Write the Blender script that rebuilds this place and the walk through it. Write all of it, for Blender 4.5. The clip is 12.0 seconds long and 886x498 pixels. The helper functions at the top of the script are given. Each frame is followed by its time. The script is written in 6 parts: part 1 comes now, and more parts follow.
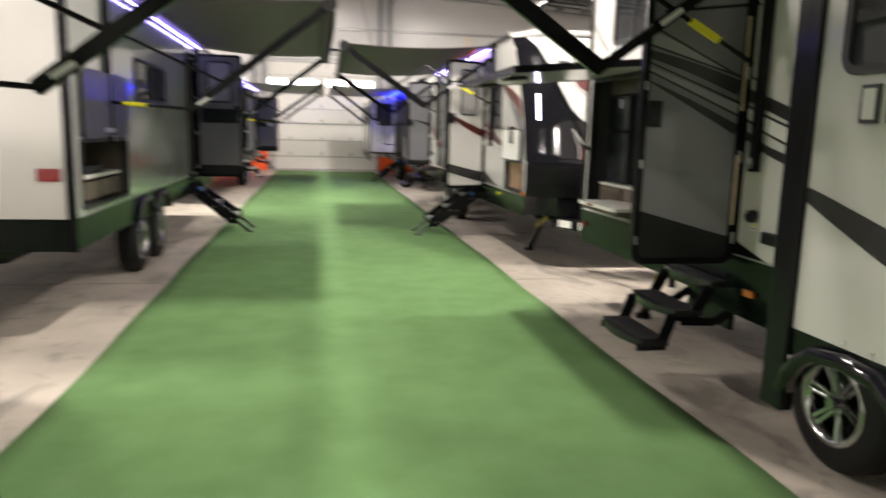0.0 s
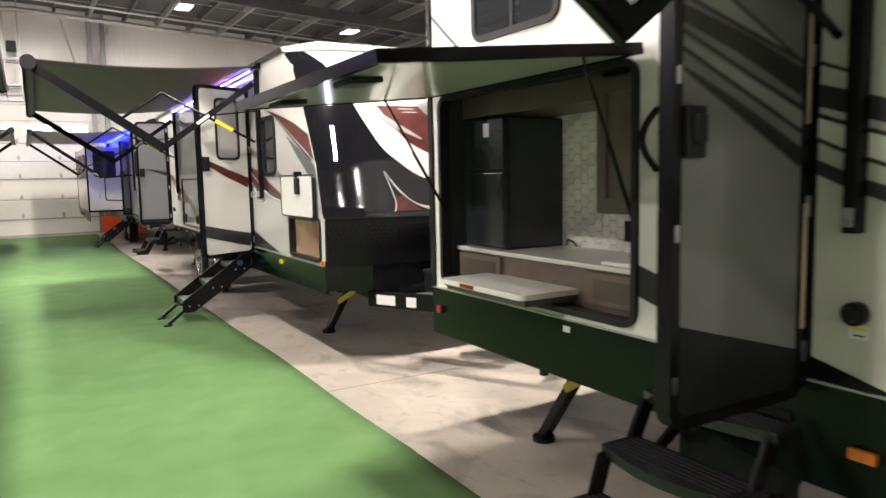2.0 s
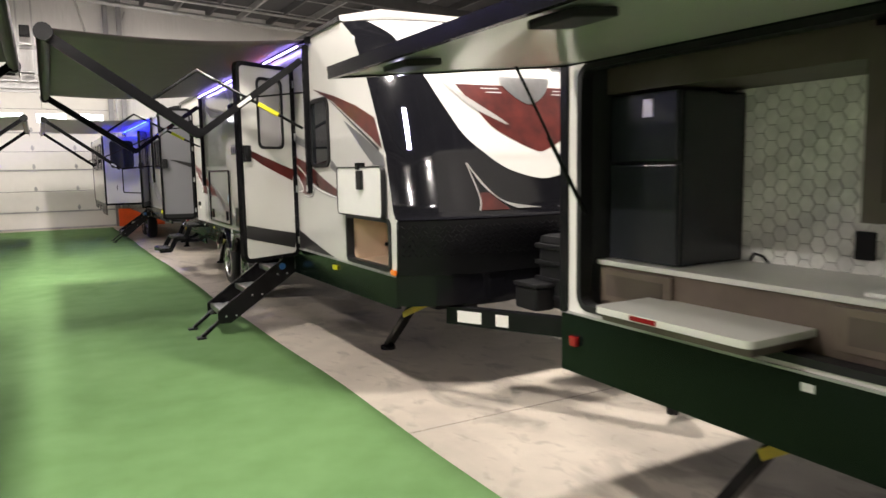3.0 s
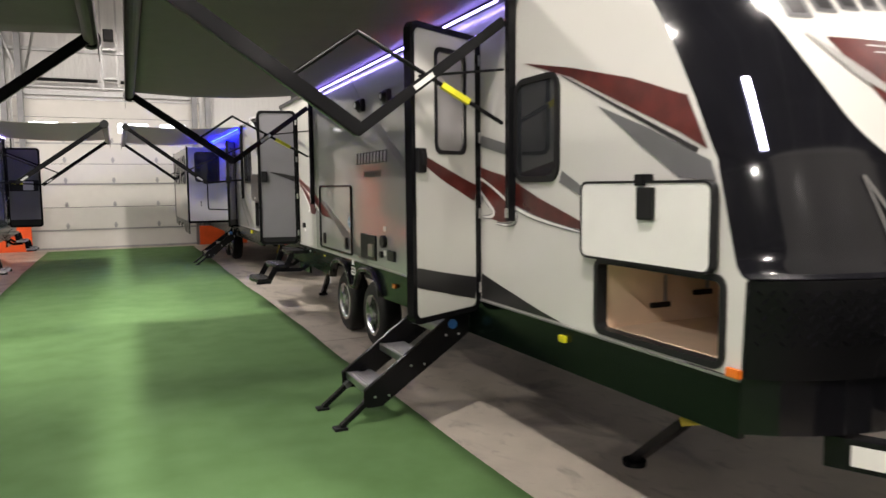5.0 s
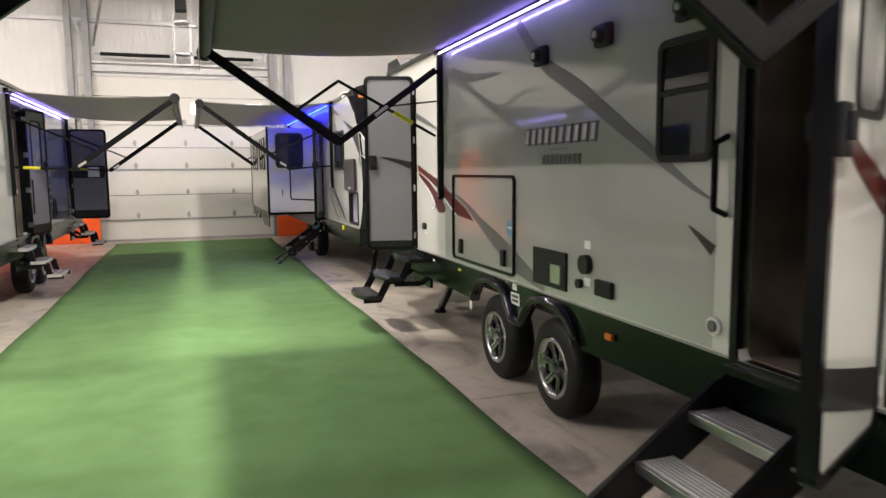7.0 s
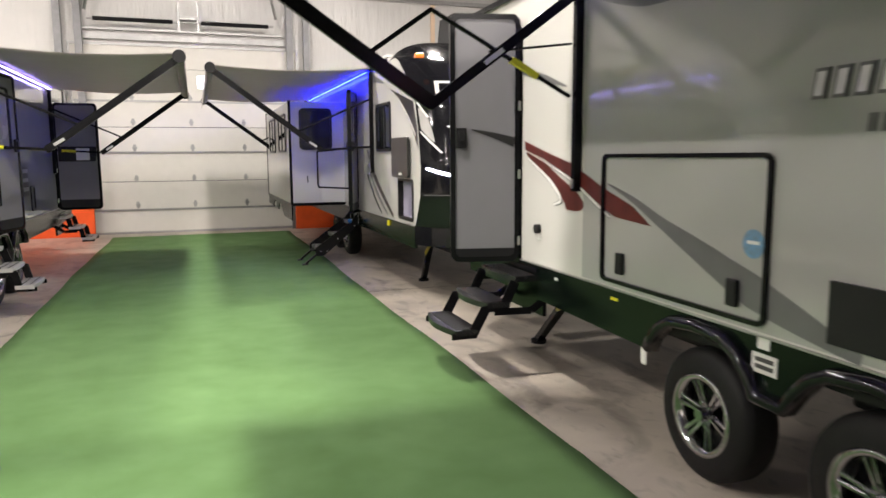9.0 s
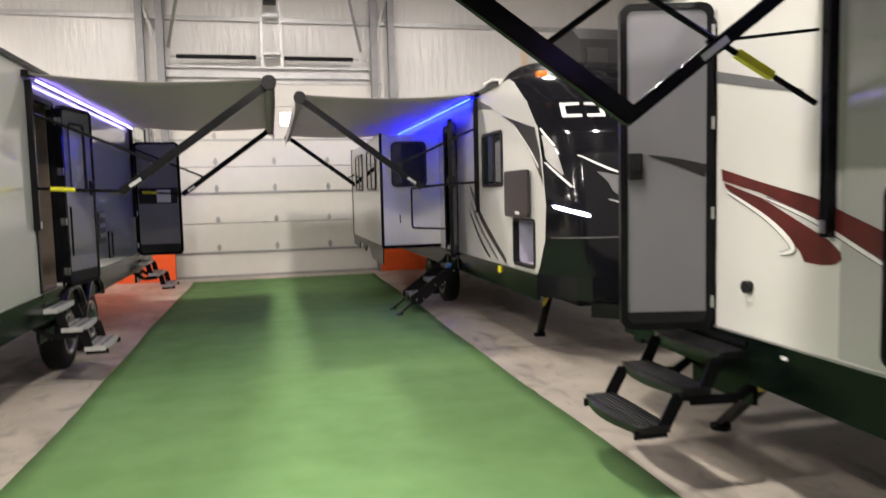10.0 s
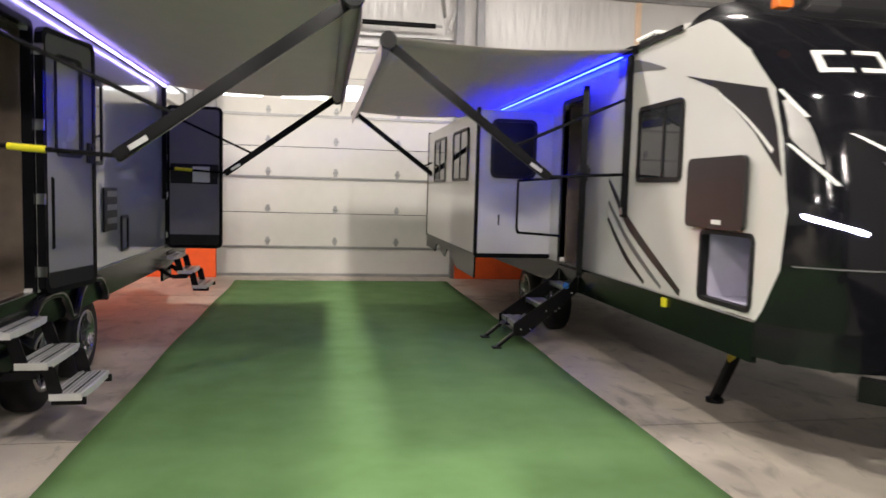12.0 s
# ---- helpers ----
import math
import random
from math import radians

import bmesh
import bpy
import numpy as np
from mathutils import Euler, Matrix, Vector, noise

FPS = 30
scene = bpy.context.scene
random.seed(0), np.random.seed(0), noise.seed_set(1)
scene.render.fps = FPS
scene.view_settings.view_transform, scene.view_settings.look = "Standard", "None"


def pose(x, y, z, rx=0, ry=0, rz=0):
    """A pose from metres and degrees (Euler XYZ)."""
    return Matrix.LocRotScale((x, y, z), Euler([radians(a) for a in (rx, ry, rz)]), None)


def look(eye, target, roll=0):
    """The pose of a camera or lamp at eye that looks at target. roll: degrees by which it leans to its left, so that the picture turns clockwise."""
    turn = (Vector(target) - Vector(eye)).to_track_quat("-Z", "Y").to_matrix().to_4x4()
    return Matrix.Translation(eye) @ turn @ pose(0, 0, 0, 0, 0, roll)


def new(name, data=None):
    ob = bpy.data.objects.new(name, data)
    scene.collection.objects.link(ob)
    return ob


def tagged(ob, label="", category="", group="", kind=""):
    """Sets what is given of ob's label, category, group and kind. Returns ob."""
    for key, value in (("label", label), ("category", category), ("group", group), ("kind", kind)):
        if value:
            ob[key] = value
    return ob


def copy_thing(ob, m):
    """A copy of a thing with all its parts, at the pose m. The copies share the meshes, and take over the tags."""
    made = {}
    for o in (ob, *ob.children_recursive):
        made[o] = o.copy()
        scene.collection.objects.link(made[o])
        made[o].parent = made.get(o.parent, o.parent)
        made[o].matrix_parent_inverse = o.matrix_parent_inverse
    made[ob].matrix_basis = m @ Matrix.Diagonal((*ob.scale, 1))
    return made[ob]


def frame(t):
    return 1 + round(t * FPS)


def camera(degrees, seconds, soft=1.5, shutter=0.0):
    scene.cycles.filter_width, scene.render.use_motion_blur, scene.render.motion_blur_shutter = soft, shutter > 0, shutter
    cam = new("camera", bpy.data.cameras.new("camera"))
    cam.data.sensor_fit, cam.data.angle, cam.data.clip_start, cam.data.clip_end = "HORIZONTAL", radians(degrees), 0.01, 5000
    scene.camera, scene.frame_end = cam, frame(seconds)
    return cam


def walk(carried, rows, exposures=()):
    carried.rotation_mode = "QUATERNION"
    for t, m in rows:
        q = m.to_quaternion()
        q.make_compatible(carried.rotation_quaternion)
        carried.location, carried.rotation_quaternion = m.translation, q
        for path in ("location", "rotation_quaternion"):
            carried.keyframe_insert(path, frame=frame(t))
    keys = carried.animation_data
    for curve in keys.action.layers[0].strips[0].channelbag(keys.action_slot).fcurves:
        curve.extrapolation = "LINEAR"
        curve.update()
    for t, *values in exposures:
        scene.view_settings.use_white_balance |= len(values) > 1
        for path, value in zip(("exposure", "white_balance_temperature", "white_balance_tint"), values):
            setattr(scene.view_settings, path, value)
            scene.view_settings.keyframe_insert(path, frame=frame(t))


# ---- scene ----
cam = camera(64.1, 12.0, 1.5, 0.4)
PATH = [
    (0, (-0.312, -0.323, 1.613), (0.036, 1.62, 1.286), 1.5),
    (0.5, (-0.189, 0.342, 1.623), (0.636, 2.122, 1.233), 1.6),
    (1, (-0.119, 0.927, 1.648), (0.895, 2.638, 1.431), 1.1),
    (1.5, (-0.092, 1.557, 1.638), (0.902, 3.284, 1.473), -0.2),
    (2, (-0.06, 2.164, 1.637), (0.947, 3.88, 1.43), -1.2),
    (2.5, (-0.051, 2.795, 1.619), (0.889, 4.544, 1.377), -0.3),
    (2.7, (-0.055, 3.019, 1.64), (0.928, 4.744, 1.402), -0.8),
    (4.3, (-0.111, 5.081, 1.661), (0.777, 6.865, 1.486), -1.5),
    (4.5, (-0.114, 5.336, 1.661), (0.745, 7.134, 1.495), 0.1),
    (5, (-0.077, 5.961, 1.659), (0.752, 7.772, 1.479), -0.6),
    (5.5, (-0.061, 6.601, 1.679), (0.647, 8.463, 1.496), -1.0),
    (6, (-0.048, 7.244, 1.67), (0.593, 9.131, 1.493), -3.0),
    (6.5, (-0.04, 7.904, 1.7), (0.63, 9.779, 1.503), -1.1),
    (6.7, (-0.055, 8.157, 1.709), (0.606, 10.031, 1.487), -0.5),
    (8.3, (-0.05, 10.012, 1.715), (0.659, 11.869, 1.491), -2.1),
    (8.5, (-0.058, 10.251, 1.7), (0.664, 12.101, 1.461), -2.8),
    (9, (-0.118, 10.923, 1.663), (0.532, 12.796, 1.403), -0.4),
    (9.5, (-0.192, 11.61, 1.655), (0.408, 13.494, 1.356), -1.1),
    (10, (-0.242, 12.28, 1.673), (0.224, 14.219, 1.516), -1.4),
    (10.5, (-0.301, 12.914, 1.668), (0.175, 14.856, 1.6), -2.2),
    (11, (-0.339, 13.569, 1.659), (0.097, 15.52, 1.578), 0.1),
    (11.3, (-0.349, 13.949, 1.642), (0.044, 15.906, 1.525), -1.4),
    (11.5, (-0.388, 14.19, 1.646), (0.024, 16.142, 1.509), -2.1),
    (12, (-0.381, 14.825, 1.606), (-0.043, 16.79, 1.445), 1.6),
]
EXPOSURES = ((0.0, -0.1), (0.6, 0.03), (1.2, 0.14), (2.5, 0.02), (4.5, -0.4), (5.5, -0.37), (6.5, -0.2), (8.5, -0.06), (9.0, -0.12), (10.0, -0.28), (10.5, -0.40), (11.0, -0.30), (12.0, -0.22))
walk(cam, [(t, look(eye, target, roll)) for t, eye, target, roll in PATH], EXPOSURES)

# ---- light ----
world = bpy.data.worlds.new("hall_world")
scene.world = world
world.use_nodes = True
world.node_tree.nodes["Background"].inputs[0].default_value = (0.75, 0.85, 1.0, 1)
world.node_tree.nodes["Background"].inputs[1].default_value = 0.05

LAMP_POWER = 420.0
LAMP_X = (-8.8, -4.3, 0.02, 4.0, 8.8)
LAMP_Y = (-8.6, -0.8, 7.0, 14.9, 22.6)


def lamp_z(x):
    return 6.62 - 0.055 * abs(x)


for lx in LAMP_X:
    for ly in LAMP_Y:
        area = bpy.data.lights.new("high_bay_light", "AREA")
        area.shape, area.size, area.size_y = "RECTANGLE", 0.34, 0.62
        area.energy, area.color = LAMP_POWER * (2.1 if lx < -6 and ly > 0 else 1.0 if lx < -6 else 0.3 if lx > 6 else 0.95 if abs(lx) > 2 else 1.08) * (0.75 if ly > 20 else 1.0), (1.0, 0.915, 0.845)
        ob = new("high_bay_light", area)
        ob.matrix_world = Matrix.Translation((lx, ly, lamp_z(lx) - 0.13))


# ---- materials ----
def mat(name, col, rough=0.5, metal=0.0, var=0.12, scale=6.0, bump=0.0, bscale=60.0, col2=None, spec=0.5, coat=0.0, alpha=None):
    m = bpy.data.materials.new(name)
    m.use_nodes = True
    nt = m.node_tree
    b = nt.nodes["Principled BSDF"]
    tc = nt.nodes.new("ShaderNodeTexCoord")
    n1 = nt.nodes.new("ShaderNodeTexNoise")
    n1.inputs["Scale"].default_value, n1.inputs["Detail"].default_value = scale, 6
    n2 = nt.nodes.new("ShaderNodeTexNoise")
    n2.inputs["Scale"].default_value, n2.inputs["Detail"].default_value = scale * 0.13, 4
    nt.links.new(tc.outputs["Object"], n1.inputs["Vector"])
    nt.links.new(tc.outputs["Object"], n2.inputs["Vector"])
    mix = nt.nodes.new("ShaderNodeMix")
    mix.data_type = "FLOAT"
    mix.inputs[0].default_value = 0.5
    nt.links.new(n1.outputs[0], mix.inputs[2])
    nt.links.new(n2.outputs[0], mix.inputs[3])
    ramp = nt.nodes.new("ShaderNodeValToRGB")
    c2 = col2 or col
    ramp.color_ramp.elements[0].position, ramp.color_ramp.elements[1].position = 0.35, 0.65
    ramp.color_ramp.elements[0].color = (*[c * (1 - var) for c in c2], 1)
    ramp.color_ramp.elements[1].color = (*[min(1, c * (1 + var)) for c in col], 1)
    nt.links.new(mix.outputs[0], ramp.inputs[0])
    nt.links.new(ramp.outputs[0], b.inputs["Base Color"])
    mr = nt.nodes.new("ShaderNodeMapRange")
    mr.inputs[3].default_value, mr.inputs[4].default_value = max(0.02, rough - 0.08), min(1, rough + 0.08)
    nt.links.new(n2.outputs[0], mr.inputs[0])
    nt.links.new(mr.outputs[0], b.inputs["Roughness"])
    b.inputs["Metallic"].default_value = metal
    b.inputs["Specular IOR Level"].default_value = spec
    b.inputs["Coat Weight"].default_value = coat
    b.inputs["Coat Roughness"].default_value = 0.05
    if bump:
        n3 = nt.nodes.new("ShaderNodeTexNoise")
        n3.inputs["Scale"].default_value, n3.inputs["Detail"].default_value = bscale, 5
        nt.links.new(tc.outputs["Object"], n3.inputs["Vector"])
        bp = nt.nodes.new("ShaderNodeBump")
        bp.inputs["Strength"].default_value, bp.inputs["Distance"].default_value = bump, 0.01
        nt.links.new(n3.outputs[0], bp.inputs["Height"])
        nt.links.new(bp.outputs[0], b.inputs["Normal"])
    return m


def glow(name, col, strength):
    m = bpy.data.materials.new(name)
    m.use_nodes = True
    b = m.node_tree.nodes["Principled BSDF"]
    b.inputs["Base Color"].default_value = (*col, 1)
    b.inputs["Emission Color"].default_value = (*col, 1)
    b.inputs["Emission Strength"].default_value = strength
    return m


def glass(name, col=(0.02, 0.022, 0.025), rough=0.03):
    m = bpy.data.materials.new(name)
    m.use_nodes = True
    b = m.node_tree.nodes["Principled BSDF"]
    b.inputs["Base Color"].default_value = (*col, 1)
    b.inputs["Roughness"].default_value = rough
    b.inputs["Specular IOR Level"].default_value = 0.45
    return m


GELCOAT = mat("white_gelcoat", (0.62, 0.61, 0.58), 0.22, var=0.02, scale=3, coat=0.3)
GELCOAT_PALE = mat("pale_grey_gelcoat", (0.52, 0.51, 0.49), 0.2, var=0.03, scale=3, coat=0.35)
GELCOAT_GREY = mat("grey_gelcoat", (0.41, 0.41, 0.395), 0.13, var=0.025, scale=3, coat=0.6)
WHITE = mat("white_paint", (0.8, 0.79, 0.76), 0.3, var=0.03)
DOOR_GREY = mat("door_grey", (0.19, 0.187, 0.203), 0.32, var=0.03)
DOOR_INNER = mat("door_inner_panel", (0.2, 0.19, 0.2), 0.5, var=0.04)
SKIRT = mat("dark_green_black_skirt", (0.003, 0.0062, 0.0046), 0.22, var=0.15, spec=0.22)
BLACK = mat("black_metal", (0.007, 0.007, 0.008), 0.20, var=0.2, spec=0.18)
BLACK_PLASTIC = mat("black_plastic", (0.012, 0.012, 0.013), 0.45, var=0.2, bump=0.08, bscale=200, spec=0.25)
CAP_BLACK = mat("gloss_black_gelcoat", (0.006, 0.006, 0.008), 0.10, var=0.2, spec=0.42)
GRAPHIC_DARK = mat("dark_graphic", (0.022, 0.021, 0.022), 0.3, var=0.15)
GRAPHIC_RED = mat("maroon_graphic", (0.095, 0.017, 0.014), 0.3, var=0.3, scale=9, col2=(0.045, 0.011, 0.010))
GRAPHIC_GREY = mat("grey_graphic", (0.14, 0.14, 0.145), 0.3, var=0.1)
ALU = mat("brushed_aluminium", (0.62, 0.62, 0.62), 0.3, 1.0, var=0.08, scale=20)
CHROME = mat("wheel_alloy", (0.50, 0.50, 0.51), 0.15, 1.0, var=0.15)
RUBBER = mat("tyre_rubber", (0.008, 0.008, 0.008), 0.6, var=0.25, bump=0.2, bscale=90, spec=0.22)
FABRIC = mat("awning_vinyl", (0.160, 0.126, 0.149), 0.6, var=0.08, bump=0.1, bscale=300)
FABRIC_LIGHT = mat("light_grey_awning_vinyl", (0.56, 0.50, 0.515), 0.55, var=0.06, bump=0.1, bscale=300)
for m_, amount in ((FABRIC, 0.08), (FABRIC_LIGHT, 0.3)):
    nt_ = m_.node_tree
    tr_, mx_ = nt_.nodes.new("ShaderNodeBsdfTranslucent"), nt_.nodes.new("ShaderNodeMixShader")
    tr_.inputs[0].default_value = (0.40, 0.385, 0.38, 1)
    mx_.inputs[0].default_value = amount
    nt_.links.new(nt_.nodes["Principled BSDF"].outputs[0], mx_.inputs[1])
    nt_.links.new(tr_.outputs[0], mx_.inputs[2])
    nt_.links.new(mx_.outputs[0], nt_.nodes["Material Output"].inputs[0])
GLASS_DARK = glass("tinted_glass")
WOOD = mat("brown_cabinet_wood", (0.135, 0.105, 0.082), 0.45, var=0.3, scale=4, col2=(0.095, 0.072, 0.055))
WOOD_DARK = mat("dark_cabinet_wood", (0.085, 0.067, 0.054), 0.45, var=0.3, scale=4)
TAN_WOOD = mat("tan_plywood", (0.72, 0.55, 0.40), 0.6, var=0.1, scale=5)
BEIGE = mat("beige_wall_board", (0.62, 0.47, 0.34), 0.5, var=0.08, scale=3)
COUNTER = mat("white_laminate", (0.66, 0.65, 0.61), 0.3, var=0.05)
FRIDGE = mat("black_fridge_enamel", (0.022, 0.025, 0.03), 0.25, var=0.1)
ORANGE = mat("orange_plastic", (0.85, 0.11, 0.02), 0.45, var=0.12)
YELLOW = mat("yellow_label", (0.75, 0.7, 0.02), 0.5, var=0.05)
YELLOW_STEEL = mat("yellow_steel", (0.55, 0.42, 0.03), 0.45, var=0.2)
RED_LENS = mat("red_lens", (0.22, 0.008, 0.012), 0.15, coat=0.6)
AMBER = mat("amber_lens", (0.8, 0.18, 0.02), 0.15, coat=0.6)
LABEL = mat("white_label", (0.75, 0.74, 0.72), 0.5, var=0.03)
LABEL_INK = mat("label_ink", (0.05, 0.05, 0.05), 0.6)
BLUE = mat("blue_sticker", (0.03, 0.16, 0.5), 0.4)
SILVER = mat("silver_print", (0.30, 0.29, 0.28), 0.3, var=0.25, scale=4)
TREAD = mat("ribbed_aluminium_tread", (0.60, 0.60, 0.59), 0.42, 0.35, var=0.1, scale=14)
STEEL = mat("galvanised_steel", (0.40, 0.40, 0.40), 0.42, 0.75, var=0.15, scale=8)
STEEL_POST = mat("grey_post_steel", (0.23, 0.23, 0.24), 0.45, 0.4, var=0.15, scale=8)
STEEL_DARK = mat("dark_steel", (0.10, 0.10, 0.105), 0.5, 0.4, var=0.2)
DOOR_PANEL = mat("overhead_door_white", (0.68, 0.66, 0.62), 0.5, var=0.03, bump=0.03, bscale=40)
LED_WHITE = glow("violet_white_led", (0.36, 0.29, 1.0), 24.0)
LED_BLUE = glow("blue_led", (0.004, 0.008, 1.0), 210.0)
LED_BLUE_DOT = glow("blue_indicator", (0.05, 0.1, 1.0), 8.0)
LED_DOT = glow("led_dot", (0.75, 0.72, 1.0), 30.0)
LAMP_GLOW = glow("lamp_glow", (1.0, 0.97, 0.9), 9.0)
PORCH = glow("lit_amber_lens", (1.0, 0.16, 0.02), 30.0)
STEP_BLACK = mat("ribbed_black_step_rubber", (0.013, 0.013, 0.014), 0.24, var=0.3, scale=12, bump=0.1, bscale=120)
SILVER_BAND = mat("silver_band", (0.30, 0.30, 0.31), 0.3, var=0.08)
SKY_GLOW = glow("daylight_outside", (0.95, 0.98, 1.0), 6.0)


def concrete():
    m = mat("polished_concrete", (0.53, 0.475, 0.40), 0.42, var=0.10, scale=2.2, bump=0.05, bscale=45, col2=(0.44, 0.395, 0.335))
    nt = m.node_tree
    b = nt.nodes["Principled BSDF"]
    src = b.inputs["Base Color"].links[0].from_socket
    tc = nt.nodes.new("ShaderNodeTexCoord")
    last = src
    for scale, lo, hi, dark in ((0.55, 0.50, 0.68, 0.62), (2.4, 0.54, 0.66, 0.60), (9.0, 0.58, 0.70, 0.74)):
        mp = nt.nodes.new("ShaderNodeMapping")
        mp.inputs["Location"].default_value = (scale * 3.7, scale * 1.9, 0)
        mp.inputs["Scale"].default_value = (1.0, 0.6, 1.0)
        n = nt.nodes.new("ShaderNodeTexNoise")
        n.inputs["Scale"].default_value, n.inputs["Detail"].default_value, n.inputs["Distortion"].default_value = scale, 8, 0.7
        nt.links.new(tc.outputs["Object"], mp.inputs[0])
        nt.links.new(mp.outputs[0], n.inputs["Vector"])
        mr = nt.nodes.new("ShaderNodeMapRange")
        mr.inputs[1].default_value, mr.inputs[2].default_value, mr.inputs[3].default_value, mr.inputs[4].default_value = lo, hi, 1.0, dark
        nt.links.new(n.outputs[0], mr.inputs[0])
        mx = nt.nodes.new("ShaderNodeMix")
        mx.data_type, mx.blend_type = "RGBA", "MULTIPLY"
        mx.inputs[0].default_value = 1.0
        nt.links.new(last, mx.inputs[6])
        nt.links.new(mr.outputs[0], mx.inputs[7])
        last = mx.outputs[2]
    nt.links.new(last, b.inputs["Base Color"])
    return m


def insulation():
    m = mat("white_vinyl_insulation", (0.62, 0.615, 0.605), 0.24, var=0.04, scale=1.5)
    nt = m.node_tree
    b = nt.nodes["Principled BSDF"]
    tc = nt.nodes.new("ShaderNodeTexCoord")
    mp = nt.nodes.new("ShaderNodeMapping")
    mp.inputs["Scale"].default_value = (4.2, 4.2, 0.8)
    n = nt.nodes.new("ShaderNodeTexNoise")
    n.inputs["Scale"].default_value, n.inputs["Detail"].default_value = 2.0, 6
    nt.links.new(tc.outputs["Object"], mp.inputs[0])
    nt.links.new(mp.outputs[0], n.inputs["Vector"])
    bp = nt.nodes.new("ShaderNodeBump")
    bp.inputs["Strength"].default_value, bp.inputs["Distance"].default_value = 0.45, 0.05
    nt.links.new(n.outputs[0], bp.inputs["Height"])
    nt.links.new(bp.outputs[0], b.inputs["Normal"])
    return m


def carpet_mat():
    m = mat("green_carpet", (0.139, 0.247, 0.101), 0.92, var=0.10, scale=3.0, bump=0.35, bscale=420, col2=(0.117, 0.224, 0.08), spec=0.15)
    return m


CONCRETE, INSULATION, CARPET = concrete(), insulation(), carpet_mat()
ROOF_DARK = mat("dark_roof_liner", (0.055, 0.056, 0.06), 0.7, var=0.15)


# ---- mesh helpers ----
def part(name, bm, material, parent=None, label="", smooth=False):
    bmesh.ops.recalc_face_normals(bm, faces=bm.faces)
    me = bpy.data.meshes.new(name)
    bm.to_mesh(me)
    bm.free()
    me.materials.append(material)
    if smooth:
        for p in me.polygons:
            p.use_smooth = True
    ob = new(name, me)
    if parent is not None:
        ob.parent = parent
        if parent.type == "EMPTY":
            ob.matrix_parent_inverse = Matrix.Translation(-parent.location)
    if label:
        ob["label"] = label
    return ob


def thing(name, loc, label, category, group=""):
    ob = new(name)
    ob.empty_display_size = 0.1
    ob.location = loc
    return tagged(ob, label, category, group)


def box(bm, x0, x1, y0, y1, z0, z1, bevel=0.0):
    g = bmesh.ops.create_cube(bm, size=1.0)
    for v in g["verts"]:
        v.co = Vector(((x0 + x1) / 2 + v.co.x * (x1 - x0), (y0 + y1) / 2 + v.co.y * (y1 - y0), (z0 + z1) / 2 + v.co.z * (z1 - z0)))
    if bevel:
        es = list({e for v in g["verts"] for e in v.link_edges})
        bmesh.ops.bevel(bm, geom=es, offset=bevel, segments=2, affect="EDGES", profile=0.6)
    return bm


def nb():
    return bmesh.new()


def boxed(*a, bevel=0.0):
    return box(nb(), *a, bevel=bevel)


def tube(bm, p, q, r, seg=10, r2=None):
    p, q = Vector(p), Vector(q)
    d = q - p
    g = bmesh.ops.create_cone(bm, cap_ends=True, segments=seg, radius1=r, radius2=r if r2 is None else r2, depth=d.length)
    m = Matrix.Translation((p + q) / 2) @ d.to_track_quat("Z", "Y").to_matrix().to_4x4()
    bmesh.ops.transform(bm, matrix=m, verts=g["verts"])
    return bm


def bar(bm, p, q, w, h, up=(0, 0, 1), bevel=0.0):
    """A rectangular bar from p to q; w across, h along 'up'."""
    p, q = Vector(p), Vector(q)
    d = (q - p).normalized()
    u = Vector(up)
    u = (u - d * u.dot(d)).normalized()
    s = d.cross(u)
    vs = [bm.verts.new(o + s * (a * w / 2) + u * (b * h / 2)) for o in (p, q) for a, b in ((-1, -1), (1, -1), (1, 1), (-1, 1))]
    fs = [bm.faces.new([vs[i] for i in f]) for f in ((0, 1, 2, 3), (7, 6, 5, 4), (0, 4, 5, 1), (1, 5, 6, 2), (2, 6, 7, 3), (3, 7, 4, 0))]
    if bevel:
        bmesh.ops.bevel(bm, geom=list({e for f in fs for e in f.edges}), offset=bevel, segments=2, affect="EDGES")
    return bm


def path_tube(bm, pts, r, seg=8):
    for a, b in zip(pts[:-1], pts[1:]):
        tube(bm, a, b, r, seg)
    for p in pts[1:-1]:
        g = bmesh.ops.create_icosphere(bm, subdivisions=1, radius=r * 1.03)
        bmesh.ops.translate(bm, verts=g["verts"], vec=p)
    return bm


def rrect(u0, u1, v0, v1, r, n=5):
    out = []
    for cu, cv, a in ((u1 - r, v1 - r, 0), (u0 + r, v1 - r, 90), (u0 + r, v0 + r, 180), (u1 - r, v0 + r, 270)):
        for i in range(n + 1):
            t = radians(a + 90 * i / n)
            out.append((cu + r * math.cos(t), cv + r * math.sin(t)))
    return out


AX = {"x": lambda a, u, v: (a, u, v), "y": lambda a, u, v: (u, a, v), "z": lambda a, u, v: (u, v, a)}


